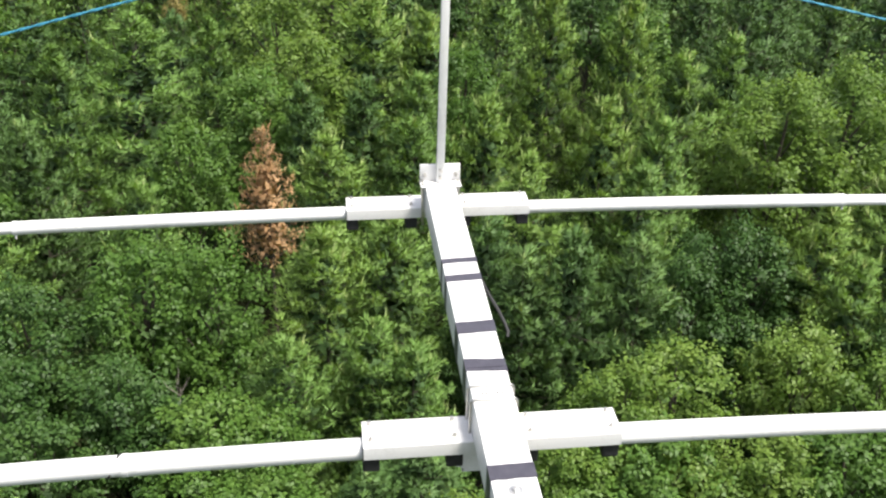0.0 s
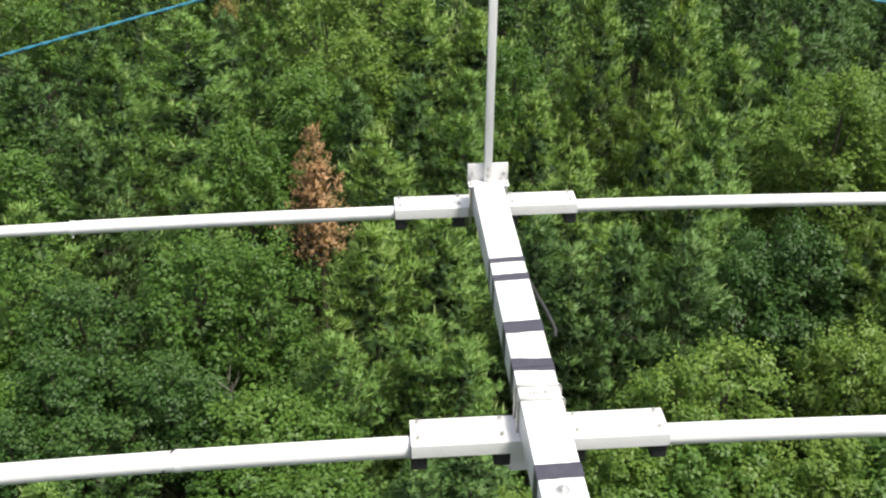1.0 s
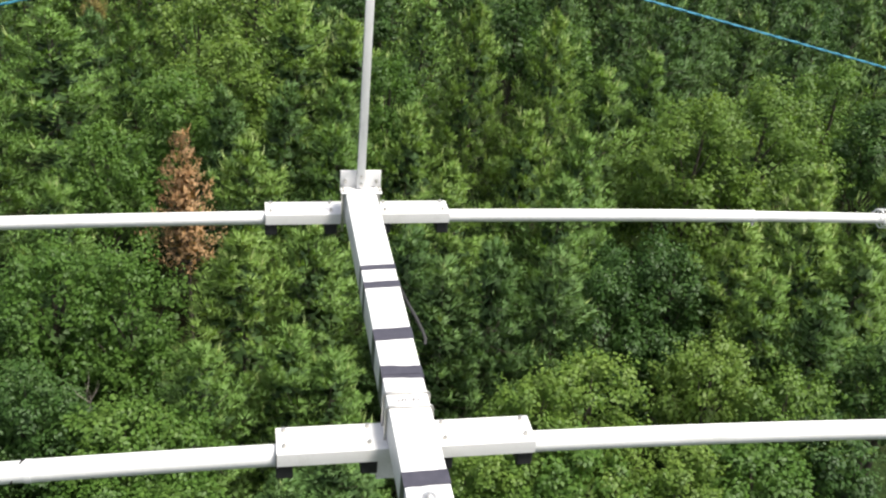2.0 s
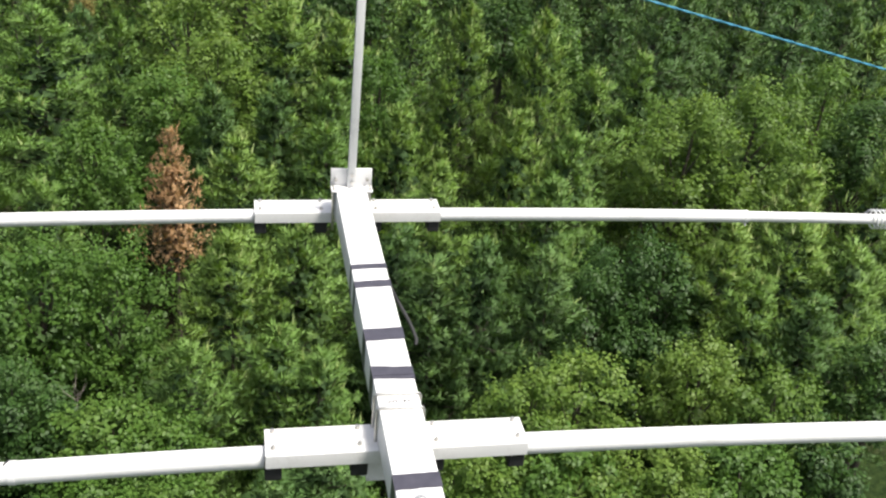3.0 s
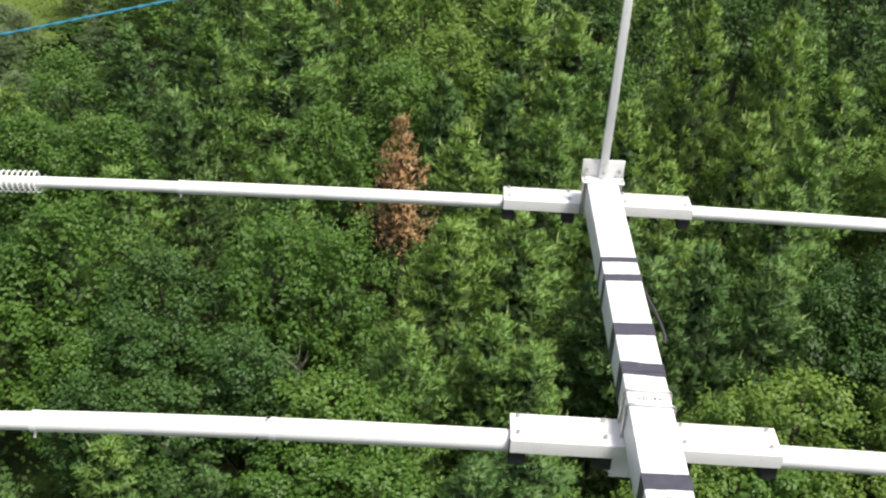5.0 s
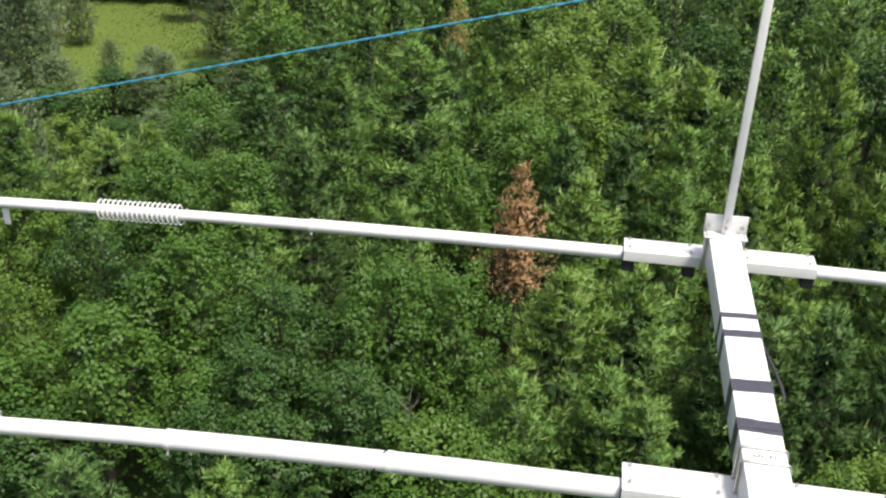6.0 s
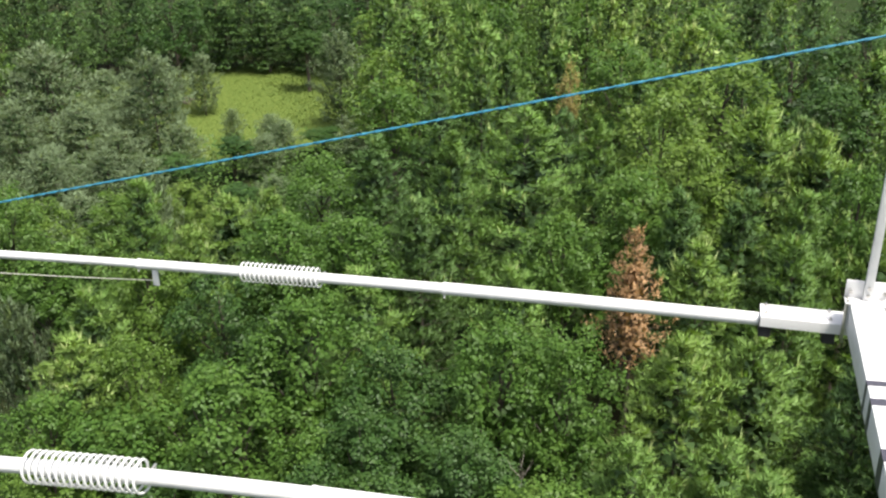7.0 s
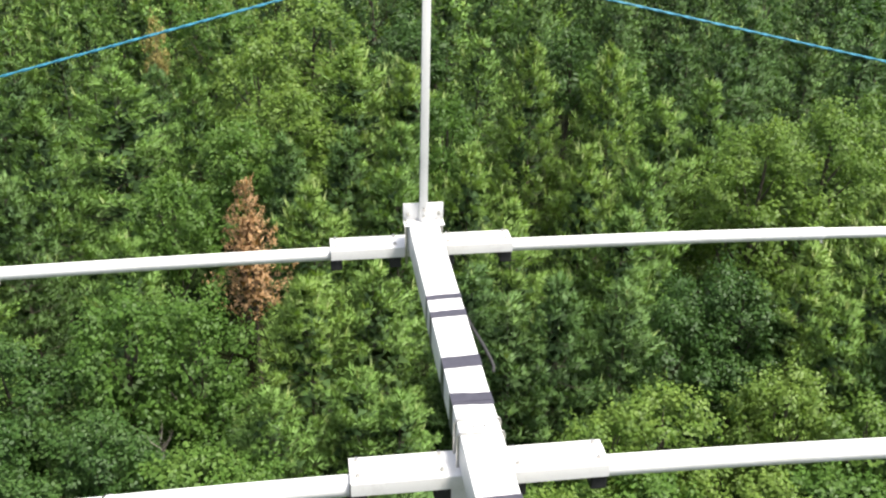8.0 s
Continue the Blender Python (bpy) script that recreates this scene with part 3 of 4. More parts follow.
def broadleaf_meshes(seed, leaf, twigs, per, r=2.2, h=8.0, size=0.105, corners=4):
    """Trunk and crown of a broadleaf: forked limbs that carry uneven lobes, each lobe set with leafy twigs that rise at their ends."""
    rng = np.random.default_rng(seed)
    up = np.array([0, 0, 1.0])
    rods = [([(0, 0, -0.2), (0.06, -0.04, h * 0.30), (0.0, 0.05, h * 0.62), (0.08, 0, h * 0.86)], [0.14, 0.11, 0.06, 0.02], 7)]
    lobes = []
    half = min(0.46 * h, 1.55 * r)
    count = 34
    for k in range(count):
        az = k * 2.4 + rng.uniform(-0.5, 0.5)
        rise = 1.0 - 1.66 * (k + 0.3) / count + rng.uniform(-0.06, 0.06)
        flat = math.sqrt(max(0.0, 1 - min(1.0, rise) ** 2))
        out = rng.uniform(0.50, 0.90)
        c = np.array([math.cos(az) * flat * r * out, math.sin(az) * flat * r * out, h - half + rise * half * 0.78 + rng.uniform(-0.25, 0.2)])
        lobes.append((c, r * rng.uniform(0.13, 0.27)))
        if k % 2 == 0:
            s = np.array([0, 0, max(h * 0.22, c[2] - 1.2 - flat * r * 0.4)])
            bend = s * 0.4 + c * 0.6 - up * 0.12
            rods.append(([tuple(s), tuple(bend), tuple(bend * 0.35 + c * 0.65)], [0.040, 0.024, 0.008], 4))
    radii = np.array([l[1] for l in lobes])
    which = rng.choice(count, twigs, p=radii ** 2 / (radii ** 2).sum())
    lobe_at = np.array([l[0] for l in lobes])[which]
    d = unit(rng.normal(size=(twigs, 3)) + np.array([0, 0, 0.40]))
    root = lobe_at + d * (radii[which] * rng.uniform(0.35, 0.85, twigs))[:, None]
    root[:, 2] = np.maximum(root[:, 2], h * 0.12)
    away = unit(lobe_at * np.array([1, 1, 0.0]) + 1e-6)
    run = unit(d * 0.75 + away * 0.35 + up * rng.uniform(0.2, 1.0, (twigs, 1)))
    reach = rng.uniform(0.24, 0.56, twigs) * (r / 2.2) ** 0.4
    # some leaders stand straight out of the top
    lead = (rng.uniform(size=twigs) < 0.16) & (root[:, 2] > h - half * 0.9)
    run[lead] = unit(run[lead] * 0.3 + up)
    reach[lead] *= 1.6
    n = twigs * per
    k = np.repeat(np.arange(twigs), per)
    f = (np.tile(np.arange(per), twigs) + rng.uniform(0, 1, n)) / per
    lat = rng.normal(size=(n, 3))
    lat = unit(lat - run[k] * (lat * run[k]).sum(1, keepdims=True))
    lat[:, 2] *= 0.6
    s = size * rng.uniform(0.62, 1.25, (n, 1)) * (1.12 - 0.35 * f[:, None])
    pos = root[k] + run[k] * (reach[k] * f)[:, None] + lat * (0.045 + 0.10 * np.sin(np.clip(f * 2.6 + 0.4, 0, 3.0)) * rng.uniform(0.3, 1.1, n))[:, None] * (size / 0.1) ** 0.5
    pos[:, 2] -= 0.10 * (f * reach[k]) ** 2
    nrm = unit(up * 0.75 + lat * 0.50 + run[k] * 0.25 + rng.normal(scale=0.36, size=(n, 3)))
    ax = lat * 0.8 + run[k] * 0.5 + rng.normal(scale=0.35, size=(n, 3))
    ax = unit(ax - nrm * (ax * nrm).sum(1, keepdims=True))
    bx = np.cross(nrm, ax)
    # a leaf: stalk end, two shoulders lifted by the fold along the midrib, drooping point
    if corners == 4:
        v = np.stack((pos - ax * s * 0.15, pos + ax * s * 0.40 - bx * s * 0.42 + nrm * s * 0.10, pos + ax * s * 1.05 - nrm * s * 0.16, pos + ax * s * 0.40 + bx * s * 0.42 + nrm * s * 0.10), 1).reshape(-1, 3)
    else:
        v = np.stack((pos - bx * s * 0.42, pos + ax * s * 1.10 - nrm * s * 0.10, pos + bx * s * 0.42), 1).reshape(-1, 3)
    soft = np.repeat(unit(nrm * 0.75 + d[k] * 0.55), corners, 0)
    # shaded leaves deep in the crown
    m = 420
    deep = unit(rng.normal(size=(m, 3)))
    core = deep * np.array([r * 0.54, r * 0.54, half * 0.58]) * rng.uniform(0.35, 1.0, (m, 1)) + np.array([0, 0, h - half])
    tilt = unit(deep + up * 0.8)
    ax = unit(np.cross(tilt, rng.normal(size=(m, 3))))
    bx = np.cross(tilt, ax)
    wide = rng.uniform(0.05, 0.10, (m, 1)) * (r / 2.0) ** 0.5
    v = np.concatenate((v, np.stack((core - bx * wide, core + bx * wide, core + ax * wide * 1.9), 1)[:, ::-1].reshape(-1, 3)))
    soft = np.concatenate((soft, np.repeat(tilt, 3, 0)))
    sizes = np.concatenate((np.full(n, corners), np.full(m, 3)))
    crown = mesh_from("crown", v, np.arange(len(v)), sizes, np.zeros(n + m), [LEAF[leaf]], soft)
    return limbs_mesh("trunk", rods, BARK), crown


LABELS = {
    "pine": ("pine_tree", "bushy young white pine with layered green needle tufts"),
    "pine_light": ("pine_tree", "young white pine tipped with pale upright new shoots"),
    "pine_dark": ("pine_tree", "dense dark green pine with shaded lower boughs"),
    "pine_blue": ("pine_tree", "rounded grey-green scots pine beside the grassy clearing"),
    "maple": ("broadleaf_tree", "leafy bright green maple crown in dense woodland"),
    "maple_y": ("broadleaf_tree", "broadleaf tree with sunlit yellow-green leaves"),
    "maple_dark": ("broadleaf_tree", "shaded deep green broadleaf tree in dense woodland"),
    "dead": ("dead_pine", "dead pine with dry rust-brown needles"),
    "autumn": ("broadleaf_tree", "small broadleaf tree with early orange leaves"),
}
PINES = {"pine": 0.16, "pine_light": 0.42, "pine_dark": 0.05, "pine_blue": 0.0}
BROAD = {"maple": 0.100, "maple_y": 0.094, "maple_dark": 0.100}
# crown radii of a kind's broad, middling and slim trees
WIDTHS = (2.3, 1.6, 1.2)
NEAR, MID, FAR, REMOTE = {}, {}, {}, {}
for n, (kind, shoots) in enumerate(PINES.items()):
    blue = kind == "pine_blue"
    tall, blunted = (5.2 if blue else 8.0), 2.15
    for store, first, gap, fans, tufts, per, size, thick, heart in ((NEAR, 10, 0.60, 2.5, 9, 10, 1.0, 0.022, 44), (MID, 30, 0.60, 2.45, 7, 7, 1.08, 0.029, 40), (FAR, 50, 0.70, 2.0, 6, 5, 1.25, 0.044, 22), (REMOTE, 140, 0.76, 1.7, 4, 4, 1.6, 0.080, 14)):
        if blue:
            gap, fans, blunted, tufts, size, thick, heart = 0.50, 2.2, 1.0, 5, 1.2, 0.050, 22
        store[kind] = [pine_meshes(first + n + 5 * k, kind, shoots, w, tall, gap * (0.88 if w > 2 else 1.0), fans * (2.3 / w) ** 0.4, tufts, per, size, thick, blunted, 0.06 if blue or size > 1.2 else 0.20, bundles=heart) for k, w in enumerate(WIDTHS)]
for n, (kind, size) in enumerate(BROAD.items()):
    for store, first, twigs, per, leaf, corners in ((NEAR, 70, 740, 14, 1.02, 4), (MID, 90, 720, 14, 1.2, 3), (FAR, 110, 380, 12, 1.6, 3), (REMOTE, 160, 210, 9, 2.2, 3)):
        store[kind] = [broadleaf_meshes(first + n + 5 * k, kind, int(twigs * (w / 2.3) ** 1.1), per, w, size=size * leaf, corners=corners) for k, w in enumerate(WIDTHS)]
NEAR["dead"] = MID["dead"] = FAR["dead"] = REMOTE["dead"] = [pine_meshes(131, "dead", 0.2, 1.0, gap=0.25, fans=2.9, tufts=6, per=8, size=0.72, thick=0.023, blunt=2.6, low=0.58, bundles=4)] * 3
NEAR["autumn"] = MID["autumn"] = FAR["autumn"] = REMOTE["autumn"] = [broadleaf_meshes(132, "autumn", 110, 14, 1.0)] * 3
rnd = random.Random(5)
stand = []


def tree(kind, x, y, h, r, young=False):
    """One tree of a kind: a broad, middling or slim crown, near its own proportions; a young one carries fewer, larger leaves."""
    d = 40 if young else math.hypot(x, y + 3)
    slim = 0 if r > 1.95 or kind == "pine_blue" else 1 if r > 1.4 else 2
    trunk, crown = (REMOTE if d > 50 else FAR if d > 38 else MID if d > 25 else NEAR)[kind][slim]
    own = {"dead": 1.0, "autumn": 1.0}.get(kind, WIDTHS[slim])
    name, label = LABELS[kind]
    ob = thing(name, (x, y, GROUND), label, "tree", "woodland trees")
    wide = r / own
    tall = h / (5.2 if kind == "pine_blue" else 8.0)
    ob.scale = (wide * rnd.uniform(0.94, 1.06), wide * rnd.uniform(0.94, 1.06), tall)
    lean = 0.0 if kind == "dead" else 2.0
    ob.rotation_euler = (radians(rnd.uniform(-lean, lean)), radians(rnd.uniform(-lean, lean)), rnd.uniform(0, 6.283))
    link_mesh("trunk", trunk, ob)
    link_mesh("crown", crown, ob)
    stand.append((x, y, r))
    return ob


# trees that can be told apart: place, height, crown radius
PLACED = {}
PLACED["pine"] = [(-16.9, 19.0, 7.4, 1.28), (-19.7, 22.5, 7.0, 1.18), (-6.9, 31.4, 9.2, 3.55), (-8.9, 28.7, 9.0, 2.12), (-4.2, 30.7, 9.2, 1.86), (2.4, 26.9, 9.0, 1.52), (11.2, 26.7, 9.6, 1.37), (13.2, 28.5, 9.6, 1.26), (9.2, 22.3, 9.2, 1.36), (2.0, 22.9, 9.0, 1.17), (7.7, 20.0, 8.8, 1.12), (11.8, 15.7, 8.2, 1.28), (15.2, 16.8, 8.6, 1.5), (1.1, 17.5, 8.8, 1.49), (1.3, 14.5, 7.2, 1.02), (-7.0, 12.0, 6.2, 1.04), (0.4, 15.0, 7.6, 1.26), (-1.3, 14.9, 7.6, 1.06), (-15.1, 46.1, 9.6, 2.77), (-11.5, 45.7, 9.4, 2.57)]
PLACED["pine_dark"] = [(-12.5, 30.7, 8.2, 1.67), (-9.1, 25.4, 8.2, 1.78), (-0.9, 26.4, 8.6, 1.46), (0.6, 27.0, 8.6, 1.38), (15.7, 32.9, 10.2, 1.72), (21.9, 33.9, 9.8, 1.6), (18.9, 32.8, 9.8, 1.54), (25.3, 35.5, 9.8, 1.8), (13.1, 15.0, 8.0, 1.2), (5.3, 16.7, 8.8, 1.76), (6.7, 16.5, 8.6, 1.12), (4.2, 16.4, 8.4, 1.16), (3.5, 17.9, 8.6, 0.94), (1.3, 12.6, 6.4, 1.24), (-5.2, 11.9, 5.8, 0.66), (0.2, 11.9, 6.2, 1.0), (-1.0, 11.8, 5.0, 0.91), (-6.7, 11.7, 5.2, 0.89), (-35.1, 68.6, 7.4, 2.9), (-32.0, 69.6, 7.2, 2.5), (-45.2, 68.6, 7.6, 2.4), (-42.4, 69.8, 7.2, 2.2)]
PLACED["pine_dark"] += [(-45.6, 60.4, 5.6, 2.0), (-37.0, 67.6, 5.4, 1.7), (-33.6, 68.0, 5.4, 1.7), (-30.4, 68.6, 5.0, 1.6), (-40.6, 68.4, 5.4, 1.7), (-39.2, 66.6, 6.6, 1.8), (-50.1, 66.0, 7.5, 3.0), (-46.6, 66.1, 7.0, 2.4)]
PLACED["pine_light"] = [(-15.7, 16.2, 7.2, 1.23), (-16.8, 27.0, 7.0, 1.49), (-15.3, 27.1, 7.2, 1.28), (-16.5, 23.7, 7.2, 1.28), (1.3, 31.6, 9.8, 3.15), (3.3, 30.7, 9.6, 1.66), (-0.2, 22.7, 8.6, 1.1), (10.3, 30.0, 10.2, 1.95), (7.6, 30.8, 10.2, 1.76), (7.7, 23.5, 9.2, 1.4), (4.3, 24.7, 9.0, 1.33), (4.9, 20.3, 8.8, 1.1), (23.8, 30.8, 9.8, 1.29), (15.4, 20.2, 8.8, 1.03), (18.1, 21.2, 8.8, 1.25), (11.6, 17.5, 8.6, 0.85), (13.8, 17.5, 8.8, 1.73), (-0.7, 17.0, 8.8, 2.18)]
PLACED["maple"] = [(-11.5, 15.1, 7.6, 1.66), (-9.7, 17.7, 8.4, 1.55), (-5.0, 18.1, 8.2, 1.51), (-3.2, 17.8, 8.2, 1.27), (-8.5, 14.6, 6.6, 1.29), (-15.6, 14.3, 6.8, 1.29), (-13.6, 14.3, 6.6, 1.21), (-20.3, 21.1, 7.0, 1.05), (-14.5, 30.4, 7.6, 2.22), (-13.6, 24.9, 7.6, 1.56), (-11.1, 24.5, 7.8, 1.51), (-4.4, 25.2, 8.4, 1.28), (-2.8, 28.3, 8.8, 1.55), (4.3, 28.6, 9.4, 1.1), (20.9, 28.5, 9.4, 1.93), (6.2, 11.8, 7.0, 1.36), (10.0, 11.6, 6.8, 1.17), (-2.9, 13.7, 6.8, 1.18), (-1.9, 13.7, 6.6, 0.97), (-3.4, 12.1, 6.0, 1.11), (-1.9, 12.0, 6.2, 1.0), (4.9, 11.8, 6.4, 1.23)]
PLACED["maple"] += [(8.7, 11.6, 6.0, 1.02), (-4.5, 44.0, 9.5, 2.57)]
PLACED["maple_y"] = [(-14.3, 17.0, 7.2, 1.25), (-14.5, 13.1, 6.2, 1.04), (-23.8, 25.6, 6.8, 1.52), (-20.9, 26.6, 6.8, 1.22), (-19.4, 28.9, 6.6, 0.96), (-17.2, 22.2, 7.0, 1.32), (-2.2, 36.8, 9.4, 2.11), (0.1, 42.5, 9.6, 3.08), (-0.9, 30.5, 9.2, 1.71), (13.7, 24.8, 9.4, 2.3), (16.6, 26.0, 9.6, 2.59), (7.0, 13.3, 7.8, 1.49), (5.5, 13.1, 7.6, 0.88), (10.1, 14.2, 7.8, 1.33), (11.3, 13.0, 7.6, 1.05), (4.0, 11.9, 6.8, 0.89), (8.3, 11.7, 6.8, 1.04), (2.1, 11.0, 6.0, 0.65), (6.9, 11.6, 6.2, 1.12), (-15.8, 41.7, 8.6, 1.63), (-23.0, 61.5, 6.4, 1.6)]
PLACED["maple_dark"] = [(-7.3, 17.3, 7.8, 1.44), (-7.8, 15.9, 7.0, 1.26), (-5.3, 15.4, 6.8, 1.41), (-13.6, 20.6, 8.0, 1.86), (-11.9, 13.5, 6.0, 1.16), (-11.1, 18.1, 7.0, 1.04), (20.4, 25.2, 9.2, 1.12), (9.7, 18.3, 8.4, 1.88), (8.4, 17.3, 7.8, 1.26), (10.3, 17.5, 7.8, 1.14), (14.6, 14.3, 7.6, 1.06), (12.0, 12.0, 6.8, 0.97), (-4.2, 14.0, 6.4, 0.96), (-5.7, 11.8, 5.6, 0.77), (-7.3, 14.4, 7.4, 0.88), (-7.9, 13.4, 6.8, 0.91), (-6.3, 13.4, 6.8, 1.03), (-5.1, 14.4, 7.2, 0.95), (-4.3, 12.1, 4.8, 0.92), (-2.7, 11.8, 5.0, 0.91), (-38.4, 69.2, 6.8, 2.3), (-28.6, 63.6, 4.4, 1.2)]
PLACED["maple_dark"] += [(-28.0, 67.5, 6.8, 2.0), (-25.7, 45.3, 2.6, 1.0)]
PLACED["pine_blue"] = [(-18.7, 18.0, 7.0, 1.1), (-19.6, 27.2, 7.0, 0.98), (-38.4, 47.3, 6.5, 2.6), (-31.5, 47.4, 6.4, 2.1), (-33.3, 56.6, 4.0, 1.1), (-23.3, 56.0, 6.0, 1.7), (-28.6, 45.0, 3.2, 1.5), (-37.1, 42.2, 4.6, 2.0), (-33.3, 39.8, 3.2, 1.6), (-31.6, 43.2, 3.2, 1.5), (-29.0, 51.9, 2.0, 0.8), (-25.9, 50.7, 2.2, 1.1), (-24.4, 49.0, 2.4, 1.1), (-24.3, 46.1, 2.4, 1.2)]
PLACED["dead"] = [(-2.03, 21.40, 9.4, 0.98)]
PLACED["autumn"] = [(-6.8, 41.6, 8.5, 0.6)]
for kind, rows in PLACED.items():
    for row in rows:
        x, y, h, r = row
        tree(kind, x, y, h, r if kind in ("dead", "autumn") else max(r * 1.12, 0.15 * h))

# the rest of the wood, filled in between
CLEAR = (-31.6, 60.2)


def in_glade(x, y):
    """The grassy clearing, and the strip of grass that runs off it between the pines."""
    main = math.hypot((x - CLEAR[0] - 1.0) / 6.2, (y - CLEAR[1] + 0.6) / 8.2) < 1
    arm = math.hypot((x + 40.6) / 2.2, (y - 55.4) / 6.0) < 1
    return main or arm


tries = 0
while tries < 6500:
    tries += 1
    x, y = rnd.uniform(-62, 44), rnd.uniform(3, 90)
    d = math.hypot(x, y + 3)
    az = math.degrees(math.atan2(-x, y + 3))
    if not (-37 if d < 17 else -41 if d < 50 else -35) < az < (26 if d < 17 else 42) or d < 11 or d > (82 if az > 30 else 86 if az > 6 else 76):
        continue
    low = 19 < az < 46 and 37 < d < 70
    if in_glade(x, y) or math.hypot(x - 8.3, y - 15.6) < 2.3 or math.hypot(x + 7.6, y - 21.6) < 2.0 or math.hypot(x + 40.4, y - 61.6) < 2.6:
        continue
    r = rnd.uniform(1.3, 2.1) * (1 + max(0, d - 25) * 0.012)
    room = 1.0 if d < 40 and -37 < az < 33 else 0.72
    if any((x - a) ** 2 + (y - b) ** 2 < (room * (r + c)) ** 2 for a, b, c in stand):
        continue
    h = rnd.uniform(6.3, 7.8) + max(0, min(1.8, (d - 20) * 0.06))
    kind = rnd.choices(("pine", "pine_dark", "pine_light", "maple", "maple_y", "maple_dark"), (30, 22, 8, 18, 5, 17))[0]
    if d > 42 and 0 < az < 19:
        kind = rnd.choice(("pine", "pine", "maple", "pine_light"))
    if az > 19 and d >= 68:
        kind = rnd.choice(("pine_dark", "pine", "pine_dark", "maple_dark"))
    if x > 13 and y > 26:
        kind = rnd.choice(("pine_dark", "pine_dark", "maple_dark"))
    if low:
        h = rnd.uniform(1.2, 1.8) if 22 < az < 31 and d < 62 else rnd.uniform(2.6, 4.4)
        r = min(r, 0.5 * h + 0.4)
        kind = rnd.choices(("pine_blue", "maple", "maple_dark"), (72, 10, 18))[0]
    tree(kind, x, y, h, r)


# young trees in the gaps below the canopy
tries = 0
while tries < 600:
    tries += 1
    x, y = rnd.uniform(-26, 27), rnd.uniform(14, 46)
    d, az = math.hypot(x, y + 3), math.degrees(math.atan2(-x, y + 3))
    r = rnd.uniform(1.0, 1.5)
    if not (-36 < az < 30 and 19 < d < 37) or any((x - a) ** 2 + (y - b) ** 2 < (0.68 * (r + c)) ** 2 for a, b, c in stand):
        continue
    tree(rnd.choice(("maple_dark", "maple_dark", "pine_dark")), x, y, rnd.uniform(2.4, 3.8), r, True)


def scrub():
    """Undergrowth between the trunks: low leafy tussocks, as one mass."""
    rng = np.random.default_rng(77)
    n = 30000
    cl = 1100
    az = np.radians(rng.uniform(-36, 50, cl))
    d = rng.uniform(10, 62, cl)
    # thicker where the trees stand low, round the clearing
    az[:420], d[:420] = np.radians(rng.uniform(19, 44, 420)), rng.uniform(35, 60, 420)
    c = np.stack((-np.sin(az) * d, np.cos(az) * d - 3, rng.uniform(0.3, 1.4, cl) + GROUND), 1)
    c = np.array([q for q in c if not in_glade(q[0], q[1])])
    k = rng.integers(0, len(c), n)
    pos = c[k] + rng.normal(scale=(0.5, 0.5, 0.3), size=(n, 3))
    pos[:, 2] = np.maximum(pos[:, 2], GROUND + 0.1)
    nrm = unit(np.array([0, 0, 1.0]) + rng.normal(scale=0.45, size=(n, 3)))
    ax = unit(np.cross(nrm, rng.normal(size=(n, 3))))
    bx = np.cross(nrm, ax)
    s = rng.uniform(0.12, 0.24, (n, 1))
    v = np.stack((pos, pos + ax * s * 0.5 + bx * s * 0.4, pos + ax * s, pos + ax * s * 0.5 - bx * s * 0.4), 1).reshape(-1, 3)
    me = mesh_from("undergrowth", v, np.arange(len(v)), np.full(n, 4), np.zeros(n), [LEAF["scrub"]])
    tagged(new("undergrowth", me), "low leafy undergrowth on the forest floor", "undergrowth", kind="stuff")


def meadow():
    """Grass of the clearing."""
    rng = np.random.default_rng(78)
    n = 17000
    pos = np.stack((rng.uniform(-47, -22, n * 3), rng.uniform(44, 72, n * 3), np.full(n * 3, GROUND - 0.05)), 1)
    wave = np.sin(pos[:, 0] * 0.9) * 0.5 + np.sin(pos[:, 1] * 0.7 + 1) * 0.5
    main = np.hypot((pos[:, 0] - CLEAR[0]) / 7.5, (pos[:, 1] - CLEAR[1]) / 10.0) + wave * 0.08
    arm = np.hypot((pos[:, 0] + 40.6) / 4.0, (pos[:, 1] - 55.4) / 8.5) + wave * 0.08
    pos = pos[(main < 1) | (arm < 1)]
    n = len(pos)
    way = unit(np.array([0, 0, 1.0]) + rng.normal(scale=0.35, size=(n, 3)))
    v = blades(rng, pos, way, 2, (0.08, 0.22), 0.12, (20, 80))
    me = mesh_from("meadow_grass", v, np.arange(len(v)), np.full(len(v) // 3, 3), np.zeros(len(v) // 3), [LEAF["grass"]], unit(np.array([0, 0, 1.0]) + rng.normal(scale=0.25, size=v.shape)))
    tagged(new("meadow_grass", me), "yellow-green uncut grass in a small woodland clearing", "grass", kind="stuff")


def snag(x, y, z, h, seed, label):
    """A bare forked dead stem with a few twigs."""
    rg = random.Random(seed)
    ob = thing("dead_branch", (x, y, z), label, "branch", "bare dead branches")
    rods = [([(0, 0, 0), (0.05, 0.02, h * 0.5), (0.0, 0.05, h)], [0.018, 0.012, 0.003], 6)]
    for k in range(12):
        a, f = rg.uniform(0, 6.28), rg.uniform(0.82, 0.97)
        ln = h * rg.uniform(0.03, 0.075)
        rods.append(([(0.03, 0.03, h * f), (0.03 + math.cos(a) * ln * 0.5, math.sin(a) * ln * 0.5, h * f + ln * 0.55), (0.03 + math.cos(a) * ln * 0.7, math.sin(a) * ln * 0.7, h * f + ln)], [0.006, 0.004, 0.0015], 5))
    link_mesh("stem", limbs_mesh("stem", rods, PALE_BARK), ob)


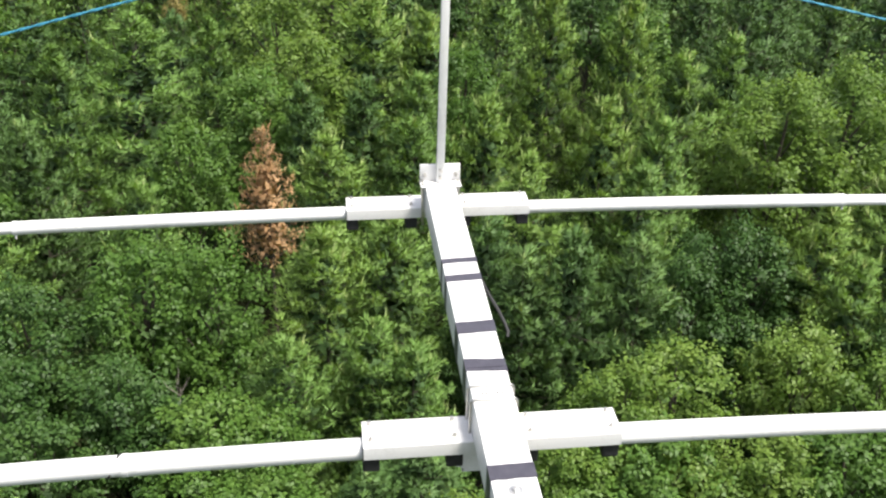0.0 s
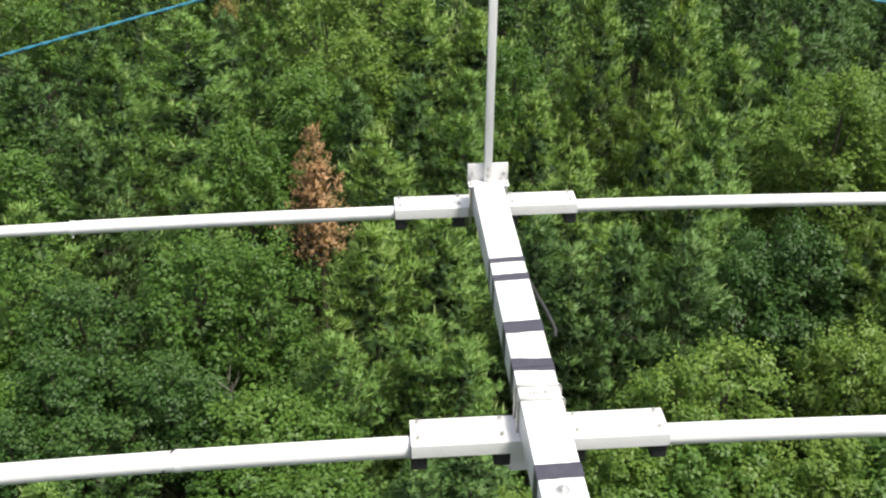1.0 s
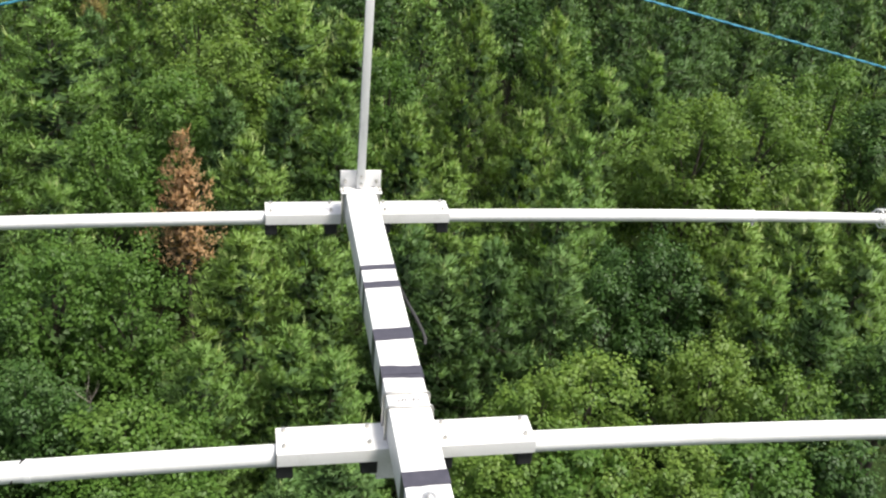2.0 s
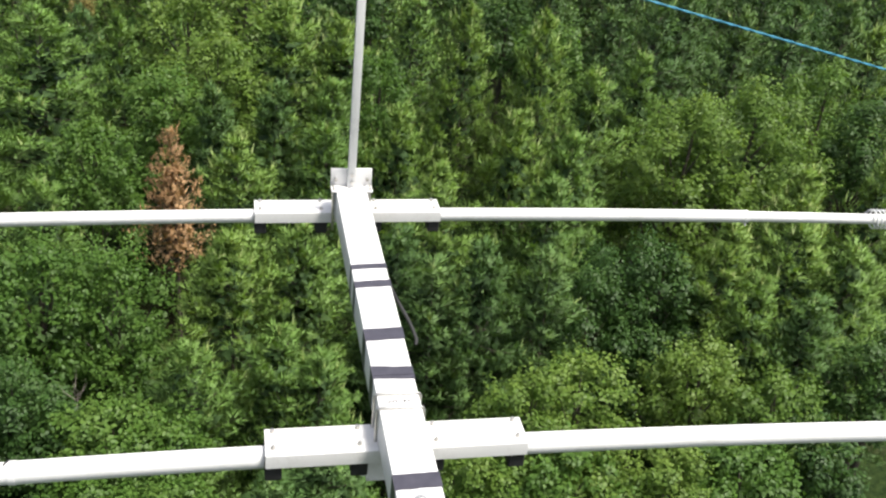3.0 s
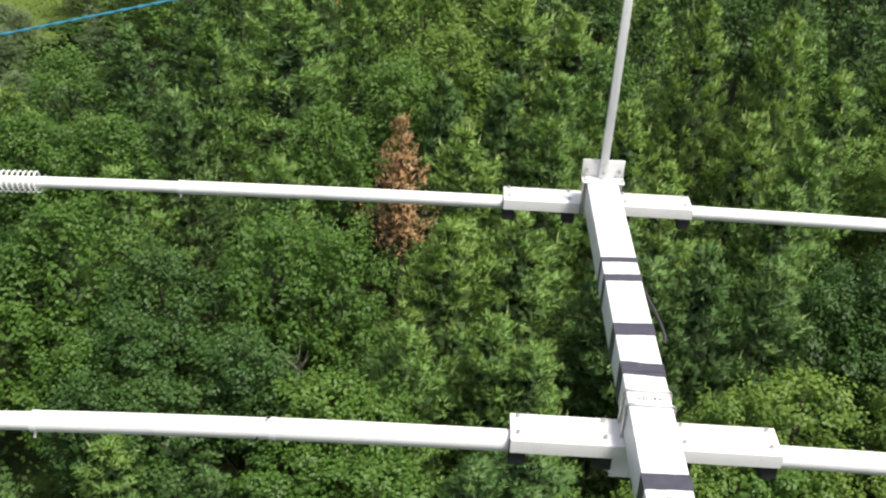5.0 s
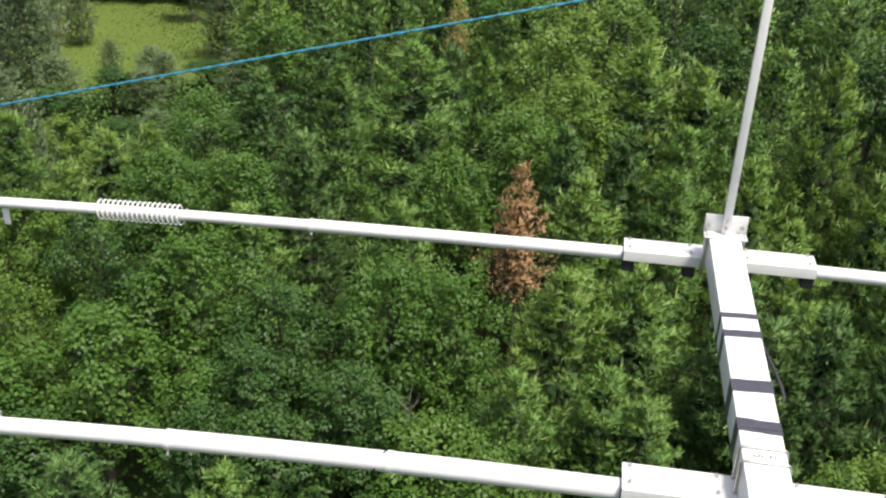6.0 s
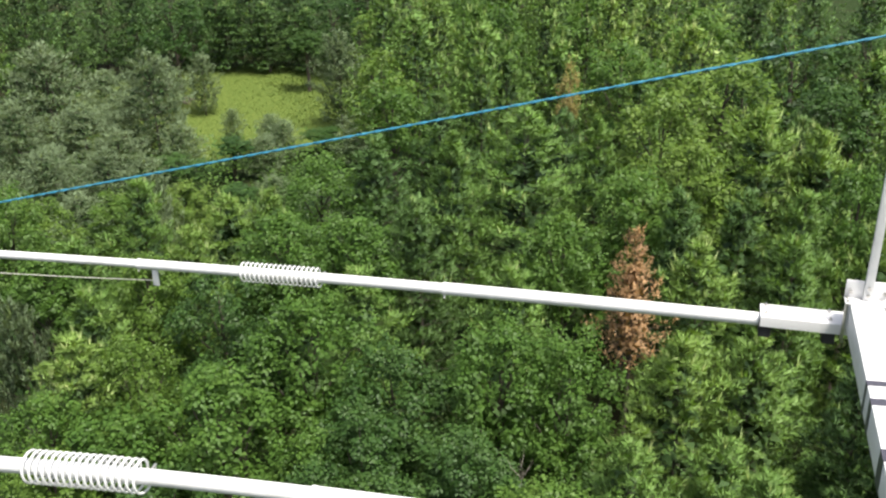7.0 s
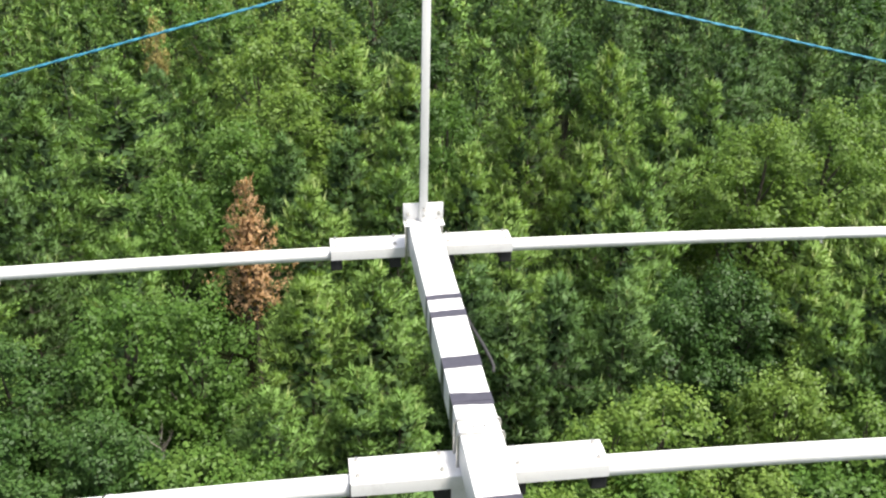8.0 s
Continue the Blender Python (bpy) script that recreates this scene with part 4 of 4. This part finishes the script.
scrub()
meadow()
snag(-3.75, 14.6, GROUND, 6.75, 3, "bare bleached dead stem among green leaves")
snag(-6.8, 31.0, GROUND, 9.7, 4, "bare bleached dead stem above the pines")


def fallen_log():
    ob = thing("fallen_log", (-35.1, 57.8, GROUND + 0.1), "bleached fallen branches lying at the clearing's edge", "log")
    rods = []
    rg = random.Random(8)
    for k in range(7):
        a, ln = rg.uniform(-0.6, 0.6), rg.uniform(0.45, 0.9)
        o = Vector((rg.uniform(-0.6, 0.6), rg.uniform(-0.4, 0.4), 0.15 + 0.07 * k))
        d = Vector((math.cos(a), math.sin(a), rg.uniform(-0.1, 0.35)))
        rods.append(([tuple(o - d * ln), tuple(o), tuple(o + d * ln)], [0.05, 0.04, 0.015], 6))
    link_mesh("branches", limbs_mesh("branches", rods, PALE_BARK), ob)


fallen_log()


def far_woods():
    """Woodland that closes the place all round, past and behind the standing trees: coarse leaf clumps on low-detail crowns."""
    rng = np.random.default_rng(99)
    spots = []
    while len(spots) < 360:
        x, y = rng.uniform(-230, 230), rng.uniform(-200, 260)
        d, az = math.hypot(x, y + 3), math.degrees(math.atan2(-x, y + 3))
        inside = -42 < az < 44 and d < (82 if az > 30 else 86 if az > 6 else 76)
        if d > 24 and not inside and d < 260:
            spots.append((x, y, rng.uniform(7, 11), rng.uniform(2.2, 4.0)))
    spots = np.array(spots)
    per = 90
    n = len(spots) * per
    k = np.repeat(np.arange(len(spots)), per)
    d = unit(rng.normal(size=(n, 3)))
    rr = rng.uniform(0.55, 1.0, (n, 1)) ** 0.5
    hgt, rad = spots[k, 2:3], spots[k, 3:4]
    taper = 1 - 0.45 * np.maximum(d[:, 2:3], 0)
    pos = np.concatenate((spots[k, 0:2], np.full((n, 1), GROUND)), 1) + np.concatenate((d[:, :2] * rad * rr * taper, hgt * 0.56 + d[:, 2:3] * hgt * 0.44 * rr), 1)
    nrm = unit(d + np.array([0, 0, 0.9]) + rng.normal(scale=0.4, size=(n, 3)))
    ax = unit(np.cross(nrm, rng.normal(size=(n, 3))))
    bx = np.cross(nrm, ax)
    s = rng.uniform(0.5, 1.1, (n, 1))
    v = np.stack((pos - ax * s * 0.5, pos + bx * s * 0.4, pos + ax * s * 0.5, pos - bx * s * 0.4), 1).reshape(-1, 3)
    me = mesh_from("far_woods", v, np.arange(len(v)), np.full(n, 4), np.zeros(n), [LEAF["maple_dark"]])
    tagged(new("far_woods", me), "green woodland stretching away on all sides", "woodland", kind="stuff")


far_woods()
